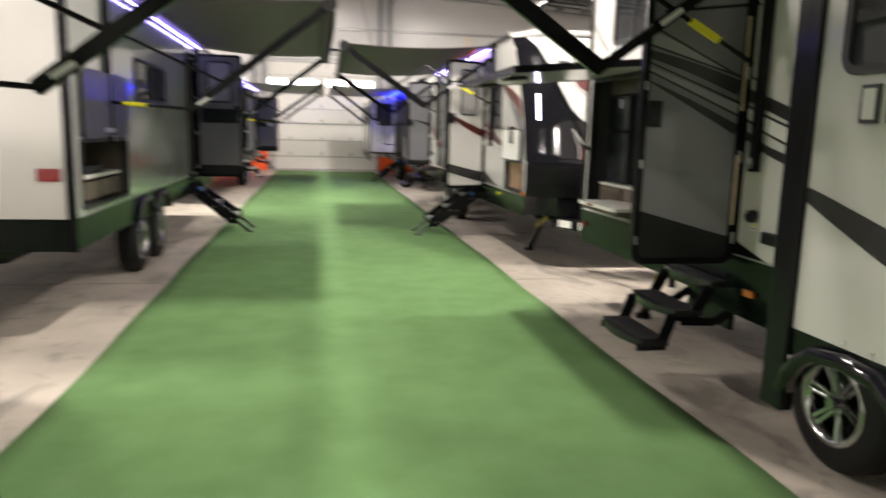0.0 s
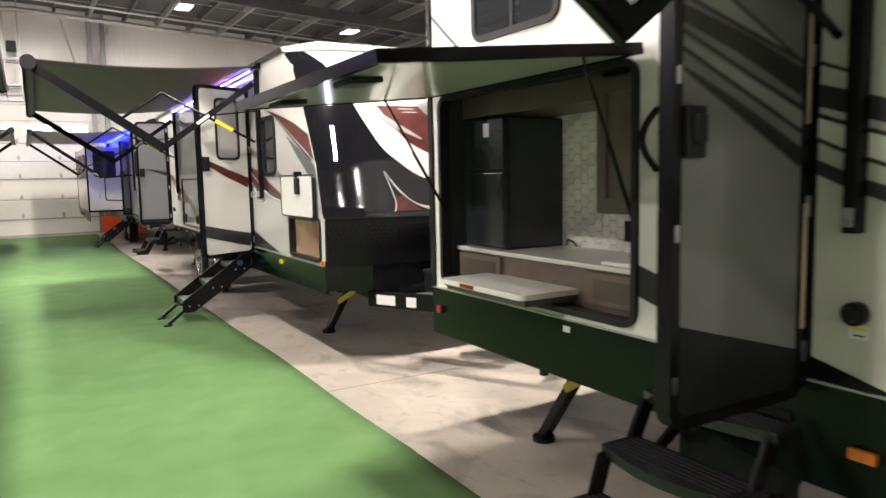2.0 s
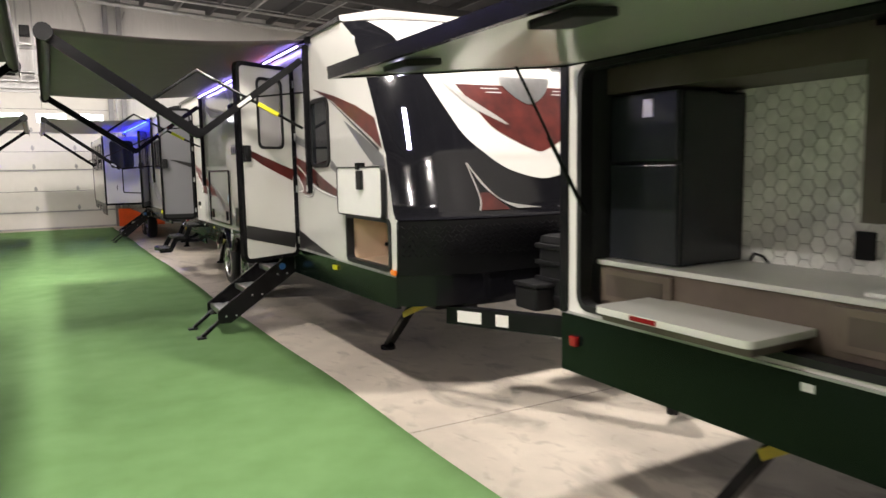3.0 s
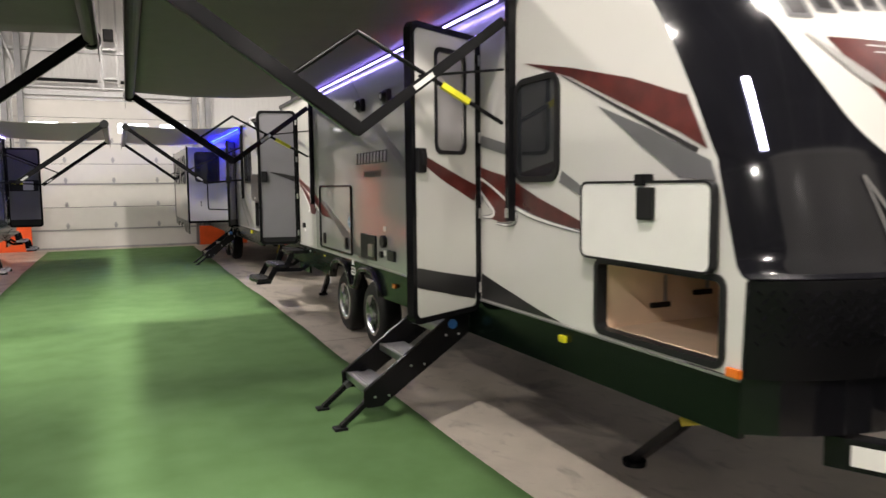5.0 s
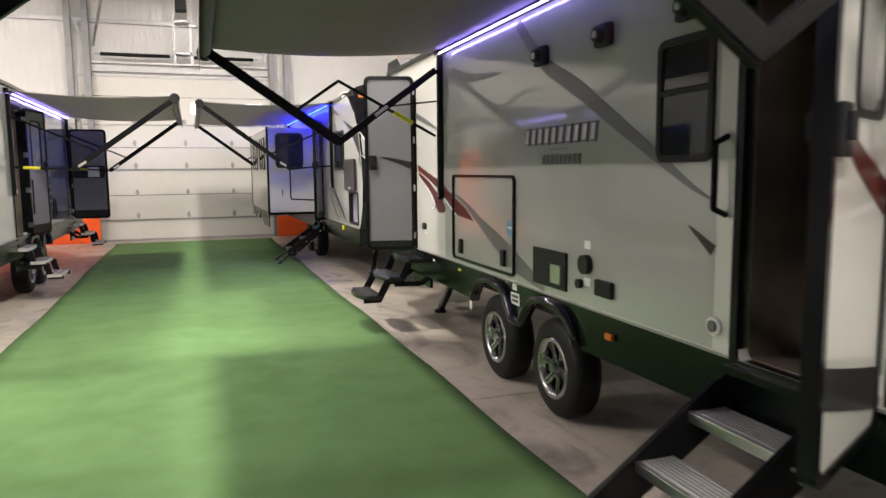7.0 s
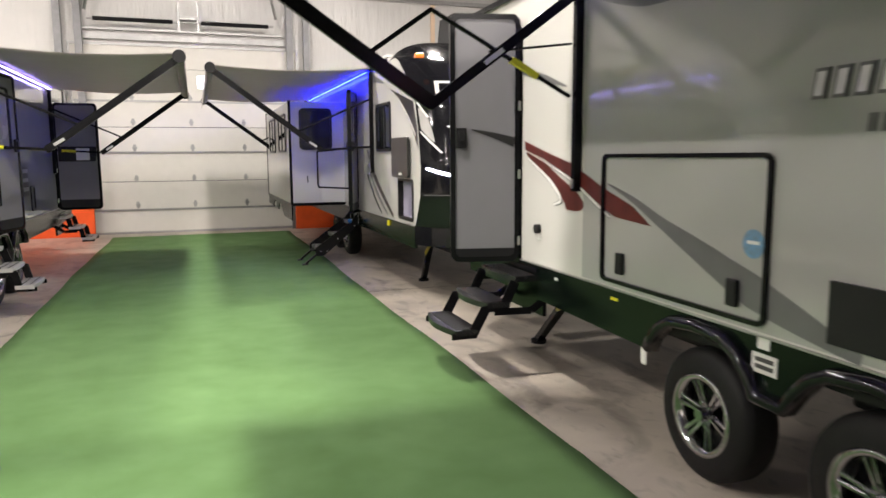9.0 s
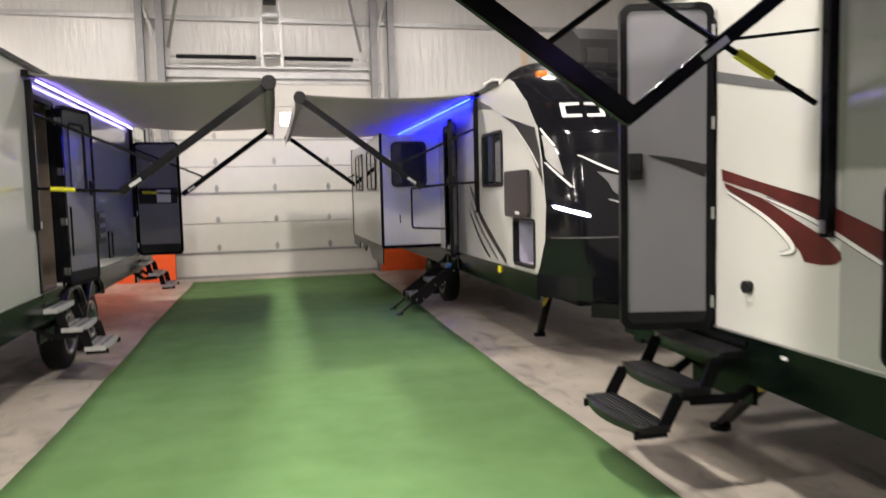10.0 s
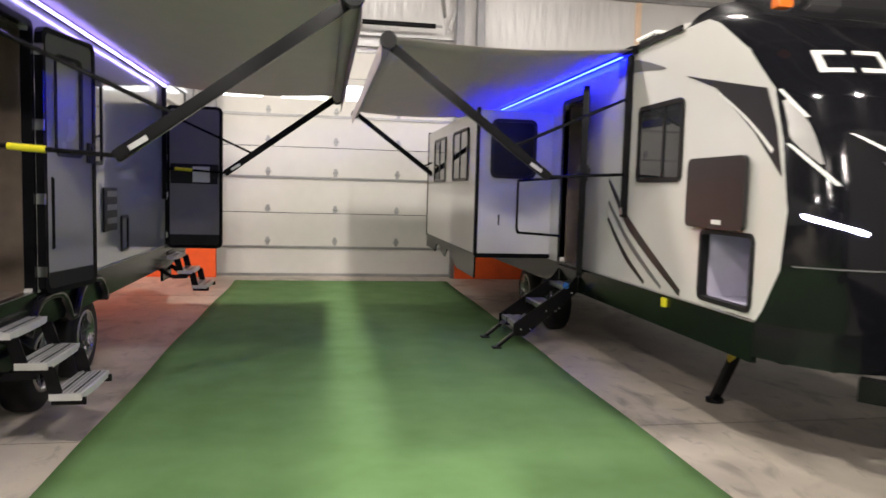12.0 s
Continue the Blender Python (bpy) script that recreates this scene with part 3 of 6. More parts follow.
def scissor_steps(T, y0, y1, out=0.57, tread_mat=None, base=0.33, label="", first=0.15):
    """Hanging steps of three bowed treads on Z-shaped side frames. out: reach of the lowest tread."""
    tm = tread_mat or STEP_BLACK
    lv = [(first, base + 0.365), (out * 0.63, base + 0.185), (out - 0.02, base)]
    st = part("entry_steps", wbox(T, -0.45, 0.02, y0 + 0.02, y1 - 0.02, base + 0.40, base + 0.43), BLACK, T[0], label or "black scissor entry steps, unfolded")
    for y in (y0 + 0.02, y1 - 0.02):
        for (a, z), (b, z2) in zip(lv[:-1], lv[1:]):
            part("riser_bar", bar(nb(), (X(T, a - 0.03), y, z - 0.02), (X(T, b - 0.17), y, z2 - 0.02), 0.022, 0.075, bevel=0.005), BLACK, st)
            part("tread_bar", bar(nb(), (X(T, b - 0.20), y, z2 - 0.03), (X(T, b - 0.01), y, z2 - 0.03), 0.018, 0.045), BLACK, st)
        part("hanger_arm", bar(nb(), (X(T, -0.42), y, base + 0.12), (X(T, -0.02), y, base + 0.34), 0.02, 0.07), BLACK, st)
        part("hanger_arm", bar(nb(), (X(T, -0.36), y, base + 0.40), (X(T, 0.06), y, base + 0.12), 0.02, 0.05), BLACK, st)
        part("link", bar(nb(), (X(T, 0.06), y, base + 0.12), (X(T, out * 0.56 - 0.05), y, base + 0.13), 0.02, 0.05), BLACK, st)
    # Black panel added to stand for the shade behind the treads.
    part("shade_panel", wbox(T, -0.08, -0.05, y0 + 0.04, y1 - 0.04, base + 0.06, base + 0.39), BLACK, st)
    part("tie_rod", tube(nb(), (X(T, out * 0.63 - 0.19), y0 + 0.02, base + 0.12), (X(T, out * 0.63 - 0.19), y1 - 0.02, base + 0.12), 0.012, 8), BLACK, st)
    for a, z in lv:
        n = 10
        outer = []
        for k in range(n + 1):
            f = k / n
            outer.append((X(T, a - 0.03 + (0.06 if tread_mat is None else 0.008) * math.sin(math.pi * f)), y0 + (y1 - y0) * f))
        outer += [(X(T, a - 0.21), y1), (X(T, a - 0.21), y0)]
        tr = part("tread", plate(nb(), "z", z - 0.024, z + 0.016, outer), tm, st)
        for k in range(6):
            part("grip", wbox(T, a - 0.19 + k * 0.027, a - 0.178 + k * 0.027, y0 + 0.03, y1 - 0.03, z + 0.0165, z + 0.021), BLACK_PLASTIC if tread_mat is None or k in (1, 4) else STEEL, tr)
    return st


def jack(T, foot_y, top_y, d, top_z=0.52):
    bm = bar(nb(), (X(T, d), foot_y, 0.03), (X(T, d), top_y, top_z), 0.07, 0.05)
    j = part("stabiliser_jack", bm, BLACK, T[0], "black stabiliser jack with a yellow bracket")
    part("foot", tube(nb(), (X(T, d), foot_y, 0.0), (X(T, d), foot_y, 0.03), 0.07, 14), BLACK, j)
    e = Vector((X(T, d), top_y, top_z))
    f = Vector((X(T, d), foot_y, 0.03))
    m = e + (f - e) * 0.25
    part("bracket", bar(nb(), m + Vector((T[2] * 0.045, 0, 0)), Vector((X(T, d + 0.045), top_y - (foot_y - top_y) * 0.5, top_z + 0.04)), 0.012, 0.05), YELLOW_STEEL, j, "yellow steel brace")
    part("beam", wbox(T, d - 0.9, d + 0.12, top_y - 0.06, top_y + 0.06, top_z, top_z + 0.12), BLACK, j)


def awning(T, y0, y1, out=2.14, zr=2.74, zw=2.83, fabric=None, led=None, led_label="", sag=0.05, over=0.09, style="v", labelled=True):
    def fn(u, v):
        d = 0.06 + (out - 0.06) * u
        y = y0 - over + (y1 - y0 + 2 * over) * v
        z = zw + (zr + 0.04 - zw) * u - sag * math.sin(math.pi * u) - 0.02 * math.sin(math.pi * v) * u
        return (X(T, d), y, z)

    aw = part("awning", grid_surface(nb(), fn, 14, 18), fabric or FABRIC, T[0], "extended vinyl awning", smooth=True)
    md = aw.modifiers.new("thick", "SOLIDIFY")
    md.thickness = 0.003
    bm = tube(nb(), (X(T, out), y0 - over, zr), (X(T, out), y1 + over, zr), 0.05, 16)
    part("roller", bm, fabric or FABRIC, aw)
    for y in (y0 - over - 0.02, y1 + over + 0.02):
        part("roller_cap", tube(nb(), (X(T, out), y - 0.04, zr), (X(T, out), y + 0.04, zr), 0.068, 16), BLACK_PLASTIC, aw)
    part("valance", plate(nb(), "x", X(T, out + 0.050), X(T, out + 0.053), [(y0 - over, zr), (y1 + over, zr), (y1 + over, zr - 0.16), (y0 - over, zr - 0.16)]), fabric or FABRIC, aw)
    part("rail", wbox(T, 0.002, 0.06, y0 - over, y1 + over, zw - 0.03, zw + 0.03), BLACK, aw)
    for sgn, y in ((-1, y0), (1, y1)):
        if style == "v":
            part("main_arm", bar(nb(), (X(T, out - 0.02), y, zr - 0.01), (X(T, 1.0), y, 1.97), 0.05, 0.085, bevel=0.008), BLACK, aw)
            part("upper_arm", bar(nb(), (X(T, 1.02), y + 0.03, 1.96), (X(T, 0.06), y + 0.03, 2.66), 0.035, 0.06, bevel=0.006), BLACK, aw)
            part("arm_sticker", bar(nb(), (X(T, 0.66), y + 0.011, 2.223), (X(T, 0.54), y + 0.011, 2.31), 0.004, 0.03), LABEL, aw, "white warning sticker")
            part("strut", path_tube(nb(), [(X(T, 1.42), y + 0.05, 2.23), (X(T, 0.99), y + 0.05, 2.53), (X(T, 0.06), y + 0.05, 2.04)], 0.014), BLACK, aw)
            part("label", bar(nb(), (X(T, 0.47), y + 0.05, 2.256), (X(T, 0.29), y + 0.05, 2.16), 0.034, 0.036), YELLOW, aw, "yellow warning label")
            part("cross_strut", tube(nb(), (X(T, 0.62), y + 0.05, 2.30), (X(T, 0.05), y + 0.05, 2.37), 0.008), BLACK, aw)
        else:
            part("main_arm", bar(nb(), (X(T, out - 0.02), y, zr - 0.01), (X(T, 0.72), y, 1.75), 0.05, 0.075, bevel=0.008), BLACK, aw)
            part("arm_end", bar(nb(), (X(T, 0.90), y - 0.004, 1.868), (X(T, 0.80), y - 0.004, 1.803), 0.056, 0.03), ALU, aw)
            part("upper_strut", tube(nb(), (X(T, 1.08), y + 0.04, 1.99), (X(T, 0.05), y + 0.04, 2.45), 0.014), BLACK, aw)
            part("lower_strut", tube(nb(), (X(T, 0.74), y + 0.04, 1.76), (X(T, 0.05), y + 0.04, 1.80), 0.014), BLACK, aw)
            if labelled:
                part("label", tube(nb(), (X(T, 0.34), y + 0.04, 1.783), (X(T, 0.14), y + 0.04, 1.795), 0.02), YELLOW, aw, "yellow warning label")
        part("wall_channel", wbox(T, 0.003, 0.055, y - 0.024, y + 0.024, 1.43, zw - 0.04, 0.005), BLACK, aw)
        part("channel_cap", wbox(T, 0.056, 0.062, y - 0.016, y + 0.016, 1.45, 1.51), ALU, aw)
    if led:
        part("led_strip", wbox(T, 0.062, 0.072, y0 + 0.1, y1 - 0.1, zw - 0.040, zw - 0.029), led, aw, led_label)
    return aw


def door_leaf(T, hinge_y, ang, width, z0, z1, face_mat, band_z=None, win=None, label="", kind="door", grip=0.55):
    """An entry door open by ang degrees from the wall, hinged at hinge_y. ang 90 stands square to the wall; the leaf swings out."""
    m = Matrix.Translation((X(T, 0.03), hinge_y, 0)) @ Matrix.Rotation(radians(ang), 4, "Z")

    def put(ob):
        ob.data.transform(m)
        return ob

    # local: x along the leaf from the hinge, y thickness, z up
    hole = [rrect(win[0], win[1], win[2], win[3], 0.05)] if win else []
    lf = put(part(kind, plate(nb(), "y", -0.018, 0.018, rrect(0, width, z0, z1, 0.06), hole), face_mat, T[0], label))
    put(part("edge_frame", plate(nb(), "y", -0.027, 0.027, rrect(-0.008, width + 0.008, z0 - 0.008, z1 + 0.008, 0.065), [rrect(0.03, width - 0.03, z0 + 0.03, z1 - 0.03, 0.045)]), BLACK, lf))
    if band_z:
        for a, b in ((-0.0225, -0.0185), (0.0185, 0.0225)):
            put(part("kick_panel", boxed(0.026, width - 0.026, a, b, z0 + 0.026, band_z), BLACK_PLASTIC, lf))
    if win:
        put(part("window_frame", plate(nb(), "y", -0.025, 0.025, rrect(win[0] - 0.025, win[1] + 0.025, win[2] - 0.025, win[3] + 0.025, 0.06), hole), BLACK_PLASTIC, lf))
        put(part("pane", boxed(win[0], win[1], -0.004, 0.004, win[2], win[3]), mat("frosted_pane", (0.42, 0.40, 0.40), 0.25, var=0.04), lf))
    for sg in (-1, 1):
        hz = z0 + (z1 - z0) * grip
        bm = boxed(width - 0.115, width - 0.035, *sorted((sg * 0.019, sg * 0.045)), hz - 0.075, hz + 0.075, bevel=0.008)
        box(bm, width - 0.10, width - 0.055, *sorted((sg * 0.046, sg * 0.062)), hz - 0.03, hz + 0.05, bevel=0.005)
        put(part("handle", bm, BLACK_PLASTIC, lf))
    for k in range(4):
        zz = z0 + 0.15 + (z1 - z0 - 0.3) * k / 3
        put(part("hinge", boxed(-0.014, 0.006, -0.0285, 0.0285, zz - 0.035, zz + 0.035), ALU, lf))
    return lf, put


def shell(T, y0, y1, top, holes, seam=None, wall_mat=None, depth=2.45, z0=0.86, low=0.60, skirt_holes=(), skirt_z=None, roof_back=0.0):
    """Walls, roof, floor and skirt. seam: outline of the front edge as (y, z), from the bottom up."""
    r, wm = T[0], wall_mat or GELCOAT
    front = seam or [(y0, z0), (y0, top)]
    out = [(y1, z0)] + [(y1, top)] + [(y, z) for y, z in reversed(front)]
    part("side_wall", plate(nb(), "x", X(T, 0), X(T, -0.05), out, holes), wm, r)
    part("far_wall", plate(nb(), "x", X(T, -depth), X(T, -depth + 0.05), out), wm, r)
    part("rear_wall", wbox(T, -depth + 0.05, -0.05, y1 - 0.05, y1, z0, top), wm, r)
    ya = front[-1][0] + roof_back
    bm = plate(nb(), "y", ya, y1 + 0.01, [(X(T, 0.012), top - 0.02), (X(T, 0.012), top + 0.02), (X(T, -0.35), top + 0.10), (X(T, -depth + 0.35), top + 0.10), (X(T, -depth - 0.012), top + 0.02), (X(T, -depth - 0.012), top - 0.02)])
    part("roof", bm, WHITE, r, "white rubber roof")
    part("roof_trim", wbox(T, 0.013, 0.03, ya, y1 + 0.012, top - 0.03, top + 0.012), BLACK, r)
    part("floor_deck", wbox(T, -depth + 0.05, -0.052, front[0][0] + 0.02, y1 - 0.06, z0 - 0.05, z0 - 0.005), WOOD_DARK, r)
    sk = [(front[0][0], low), (y1, low), (y1, skirt_z or z0), (front[0][0], skirt_z or z0)]
    part("skirt", plate(nb(), "x", X(T, 0.004), X(T, -0.03), sk if not skirt_holes else skirt_holes), SKIRT, r, "dark green-black lower skirt")
    part("skirt_trim", wbox(T, 0.006, 0.014, front[0][0], y1, z0 - 0.004, z0 + 0.006), STEEL, r)
    part("far_skirt", wbox(T, -depth - 0.004, -depth + 0.03, front[0][0], y1, low, z0 - 0.005), SKIRT, r)
    part("rear_skirt", wbox(T, -depth + 0.04, -0.04, y1 - 0.04, y1 - 0.005, low, z0 - 0.005), SKIRT, r)
    bm = wbox(T, -0.75, -0.65, front[0][0] + 0.1, y1 - 0.1, 0.5, 0.80)
    box(bm, *xs(T, -depth + 0.65, -depth + 0.75), front[0][0] + 0.1, y1 - 0.1, 0.5, 0.80)
    part("chassis", bm, BLACK, r)
    part("underbelly", wbox(T, -depth + 0.04, -0.035, front[0][0] + 0.05, y1 - 0.05, 0.72, 0.78), BLACK_PLASTIC, r)
    ln = y1 - front[0][0]
    # Boxes added to stop far-side light from reaching the floor underneath.
    for a, b in ((0.10, 0.36), (0.40, 0.62), (0.68, 0.92)):
        part("underfloor_blocker", wbox(T, -depth + 0.8, -0.8, front[0][0] + ln * a, front[0][0] + ln * b, 0.36, 0.70, 0.04), BLACK_PLASTIC, r, "black box under the floor, added to block light")
    for y in (y1 - 0.03,):
        part("corner_trim", wbox(T, 0.002, 0.016, y - 0.02, y + 0.03, z0, top), BLACK, r)


def seam_y(seam, z):
    for (ya, za), (yb, zb) in zip(seam[:-1], seam[1:]):
        if za <= z <= zb:
            return ya + (yb - ya) * (z - za) / (zb - za)
    return seam[-1][0] if z > seam[-1][1] else seam[0][0]


def cap_fn(T, seam, bulge, depth=2.45, power=6):
    z0, z1 = seam[0][1], seam[-1][1]

    def at(u, z, off=0.0):
        """u from -1 at the aisle wall to 1 at the far wall."""
        k = 1 - abs(u) ** power
        y = seam_y(seam, z) - bulge(z) * k - off
        x = T[1] - T[2] * depth * (u + 1) / 2
        e = max(0.0, abs(u) - 0.93) / 0.07
        return Vector((x + T[2] * off * (e if u < 0 else -e), y, z))

    return at, z0, z1


def front_cap(T, seam, bulge, depth=2.45, material=None, power=6, crown=0.10):
    at, z0, z1 = cap_fn(T, seam, bulge, depth, power)
    n = 32

    def fn(a, b):
        u = math.sin((a - 0.5) * math.pi)
        u = 0.5 * u + 0.5 * (2 * a - 1)
        return at(max(-1, min(1, u)), z0 + (z1 - z0) * b)

    cap = part("front_cap", grid_surface(nb(), fn, n, 30), material or CAP_BLACK, T[0], "gloss black moulded front cap", smooth=True)
    bm = nb()

    def roofed(a, b):
        u = 2 * a - 1
        p = at(u, z1)
        q = Vector((p.x, seam[-1][0] + 0.35, z1 + crown * (1 - abs(u) ** 6)))
        return p.lerp(q, b) + Vector((0, 0, 0.06 * math.sin(b * math.pi / 2) * (1 - abs(u) ** 6)))

    grid_surface(bm, roofed, 20, 6)
    part("cap_roof", bm, material or CAP_BLACK, cap, smooth=True)
    bm = plate(nb(), "z", z0 - 0.22, z0 + 0.01, [tuple(at(u / 10 - 1, z0))[:2] for u in range(21)] + [(T[1] - T[2] * depth, seam[0][0] + 0.3), (T[1], seam[0][0] + 0.3)])
    part("cap_base", bm, CAP_BLACK, cap)
    return cap, at


def cap_strip(at, cap, rows, material, name="graphic", label="", off=0.006, n=14):
    """rows: (z, u_left, u_right) from the bottom up."""
    m = len(rows) - 1

    def fn(a, b):
        t = b * m
        k = min(int(t), m - 1)
        f = t - k
        p0, p1, p2, p3 = (rows[max(0, min(m, k + d))] for d in (-1, 0, 1, 2))
        z, l, r = (0.5 * (2 * p1[i] + (p2[i] - p0[i]) * f + (2 * p0[i] - 5 * p1[i] + 4 * p2[i] - p3[i]) * f * f + (3 * p1[i] - p0[i] - 3 * p2[i] + p3[i]) * f ** 3) for i in range(3))
        return at(l + (r - l) * a, z, off)

    return part(name, grid_surface(nb(), fn, n, 6 * (len(rows) - 1)), material, cap, label, smooth=True)


def graphic(T, spine, widths, material=None, d=0.004, label="", n=14, name="stripe"):
    return part(name, band(nb(), "x", X(T, 0.001), X(T, d), spine, widths, n), material or GRAPHIC_DARK, T[0], label)


def lettering(T, y0, y1, z0, z1, n, material, edge, d=0.012, slant=0.15):
    """A maker's name as plain slanted blocks."""
    w = (y1 - y0) / n
    for k in range(n):
        a, b = y1 - (k + 0.12) * w, y1 - (k + 0.80) * w
        s = -slant * (z1 - z0)
        q = [(a, z0), (a + s, z1), (b + s, z1), (b, z0)]
        lt = part("letter_block", plate(nb(), "x", X(T, 0.002), X(T, d), q), edge, T[0])
        c = 0.014
        q = [(a - c, z0 + c), (a + s - c, z1 - c), (b + s + c, z1 - c), (b + c, z0 + c)]
        part("face", plate(nb(), "x", X(T, d + 0.0005), X(T, d + 0.004), q), material, lt)


def marker(T, y, z, material=None, w=0.07, h=0.04, name="marker_lamp"):
    part(name, wbox(T, 0.005, 0.03, y - w / 2, y + w / 2, z - h / 2, z + h / 2, 0.006), material or AMBER, T[0])


def sticker(T, y, z, w, h, material=None, d=0.006, name="sticker", label=""):
    return part(name, wbox(T, 0.0045, d, y - w / 2, y + w / 2, z - h / 2, z + h / 2), material or LABEL, T[0], label)


def open_box(T, y0, y1, z0, z1, depth, material, name="compartment", label=""):
    """The inside of a compartment behind an opening in the wall."""
    t = 0.012
    ob = part(name, plate(nb(), "x", X(T, -depth), X(T, -0.052), rect(y0 - t, y1 + t, z0 - t, z1 + t), [rect(y0, y1, z0, z1)]), material, T[0], label)
    part("back_panel", wbox(T, -depth - t, -depth - 0.001, y0 - t, y1 + t, z0 - t, z1 + t), material, ob)
    return ob


# ======== trailer with an outdoor kitchen, aisle side x = 2.2 ========
root = thing("travel_trailer", (3.4, 2.0, 0), "grey travel trailer with open outdoor kitchen and slide-out", "trailer", "trailers on display")
R1 = (root, 2.2, -1)
KY0, KY1, KZ0, KZ1 = 4.35, 6.02, 0.948, 2.12
shell(R1, -4.0, 6.15, 3.0, [rrect(KY0, KY1, KZ0, KZ1, 0.08), rrect(3.60, 4.15, 0.92, 2.62, 0.05), rrect(4.86, 5.62, 2.37, 2.86, 0.08), rect(-2.0, 2.25, 0.93, 2.6)], wall_mat=GELCOAT, z0=0.92,
      skirt_holes=[(6.15, 0.62), (6.15, 0.92), (-4.0, 0.92), (-4.0, 0.5), (1.2, 0.5), (1.25, 0.78), (2.22, 0.78)] + [(y, z - 0.03) for y, z in reversed(arch_line((2.68,), 0.885, 0.44))] + [(3.16, 0.556), (3.60, 0.556), (4.0, 0.61)])
window(R1, 4.86, 5.62, 2.37, 2.86, 0.08, [("v", 5.24)])
part("kitchen_frame", ring(nb(), "x", X(R1, -0.05), X(R1, 0.02), KY0, KY1, KZ0, KZ1, 0.08, 0.03), BLACK_PLASTIC, root)
kit = open_box(R1, KY0, KY1, KZ0, KZ1, 0.62, mat("charcoal_panel", (0.03, 0.03, 0.032), 0.5, var=0.15), "kitchen_recess", "charcoal-lined outdoor kitchen recess")
part("worktop", wbox(R1, -0.61, -0.10, KY0 + 0.01, KY1 - 0.01, 1.165, 1.19, 0.005), COUNTER, kit, "white laminate worktop")
for a, b in ((KY0 + 0.02, 4.80), (5.54, KY1 - 0.03)):
    dr = part("cabinet_door", wbox(R1, -0.125, -0.105, a, b, 0.99, 1.15, 0.004), WOOD, kit)
    part("panel", wbox(R1, -0.104, -0.100, a + 0.05, b - 0.05, 1.02, 1.12), WOOD_DARK, dr)
part("toe_board", wbox(R1, -0.15, -0.128, KY0 + 0.01, KY1 - 0.01, KZ0 + 0.01, 1.16), WOOD, kit)
uc = part("upper_cabinet", wbox(R1, -0.60, -0.12, KY0 + 0.01, 4.74, 1.44, 2.08, 0.004), WOOD_DARK, kit)
part("cabinet_door", plate(nb(), "x", X(R1, -0.119), X(R1, -0.10), rect(KY0 + 0.03, 4.72, 1.45, 2.06), [rect(KY0 + 0.09, 4.66, 1.51, 2.0)]), WOOD_DARK, uc)
part("door_panel", wbox(R1, -0.1195, -0.112, KY0 + 0.08, 4.67, 1.50, 2.01), WOOD, uc)
part("header", wbox(R1, -0.60, -0.16, 4.745, KY1 - 0.01, 1.985, KZ1 - 0.01, 0.004), WOOD_DARK, kit, "dark wood header over the refrigerator")
part("cutting_board", wbox(R1, -0.40, -0.13, KY0 + 0.03, 4.72, 1.1905, 1.208, 0.006), WHITE, root, "white board on the worktop")
part("power_cord", path_tube(nb(), [(X(R1, -0.58), 5.50, 1.20), (X(R1, -0.55), 5.46, 1.235), (X(R1, -0.56), 5.42, 1.225), (X(R1, -0.57), 5.40, 1.196)], 0.006, 6), BLACK_PLASTIC, root)
part("drawer_slide_table", plate(nb(), "z", 1.022, 1.05, rrect(X(R1, 0.235), X(R1, -0.45), 4.88, 5.66, 0.04)), COUNTER, root, "white pull-out table board")
part("table_apron", wbox(R1, -0.45, 0.20, 4.90, 5.64, 0.985, 1.019, 0.006), WOOD_DARK, root)
part("warning_label", wbox(R1, 0.2355, 0.2375, 5.30, 5.44, 1.026, 1.046), RED_LENS, root, "red warning label")
sp = part("backsplash", wbox(R1, -0.617, -0.612, KY0 + 0.01, KY1 - 0.01, 1.2, 2.1), mat("grey_grout", (0.33, 0.32, 0.30), 0.8), kit)
HEXMATS = [mat("marble_hex_tile", c, 0.25, var=0.16, scale=14) for c in ((0.80, 0.79, 0.76), (0.76, 0.75, 0.72), (0.66, 0.65, 0.63))]
hr = 0.040
row = 0
zz = 1.19
while zz < 2.13:
    yy = KY0 + 0.06 + (0.75 * hr * 2 if row % 2 else 0)
    while yy < 5.66:
        q = [(yy + (hr - 0.002) * math.cos(radians(60 * k)), zz + (hr - 0.002) * math.sin(radians(60 * k))) for k in range(6)]
        part("tile", plate(nb(), "x", X(R1, -0.611), X(R1, -0.604), q), HEXMATS[(row * 7 + int(yy * 31)) % 5 // 2], sp)
        yy += hr * 3
    zz += hr * 0.866
    row += 1
part("outlet", wbox(R1, -0.603, -0.585, 4.945, 5.025, 1.25, 1.365, 0.006), BLACK_PLASTIC, kit)
fr = thing("refrigerator", (2.55, 5.3, 1.19), "black compact two-door refrigerator on the outdoor worktop", "refrigerator")
part("body", boxed(2.39, 2.80, 5.56, 5.98, 1.19, 1.97, bevel=0.012), FRIDGE, fr)
part("freezer_door", boxed(2.35, 2.387, 5.56, 5.98, 1.66, 1.97, bevel=0.012), FRIDGE, fr)
part("door", boxed(2.35, 2.387, 5.56, 5.98, 1.195, 1.65, bevel=0.012), FRIDGE, fr)
part("badge", boxed(2.346, 2.349, 5.70, 5.76, 1.86, 1.94), ALU, fr)
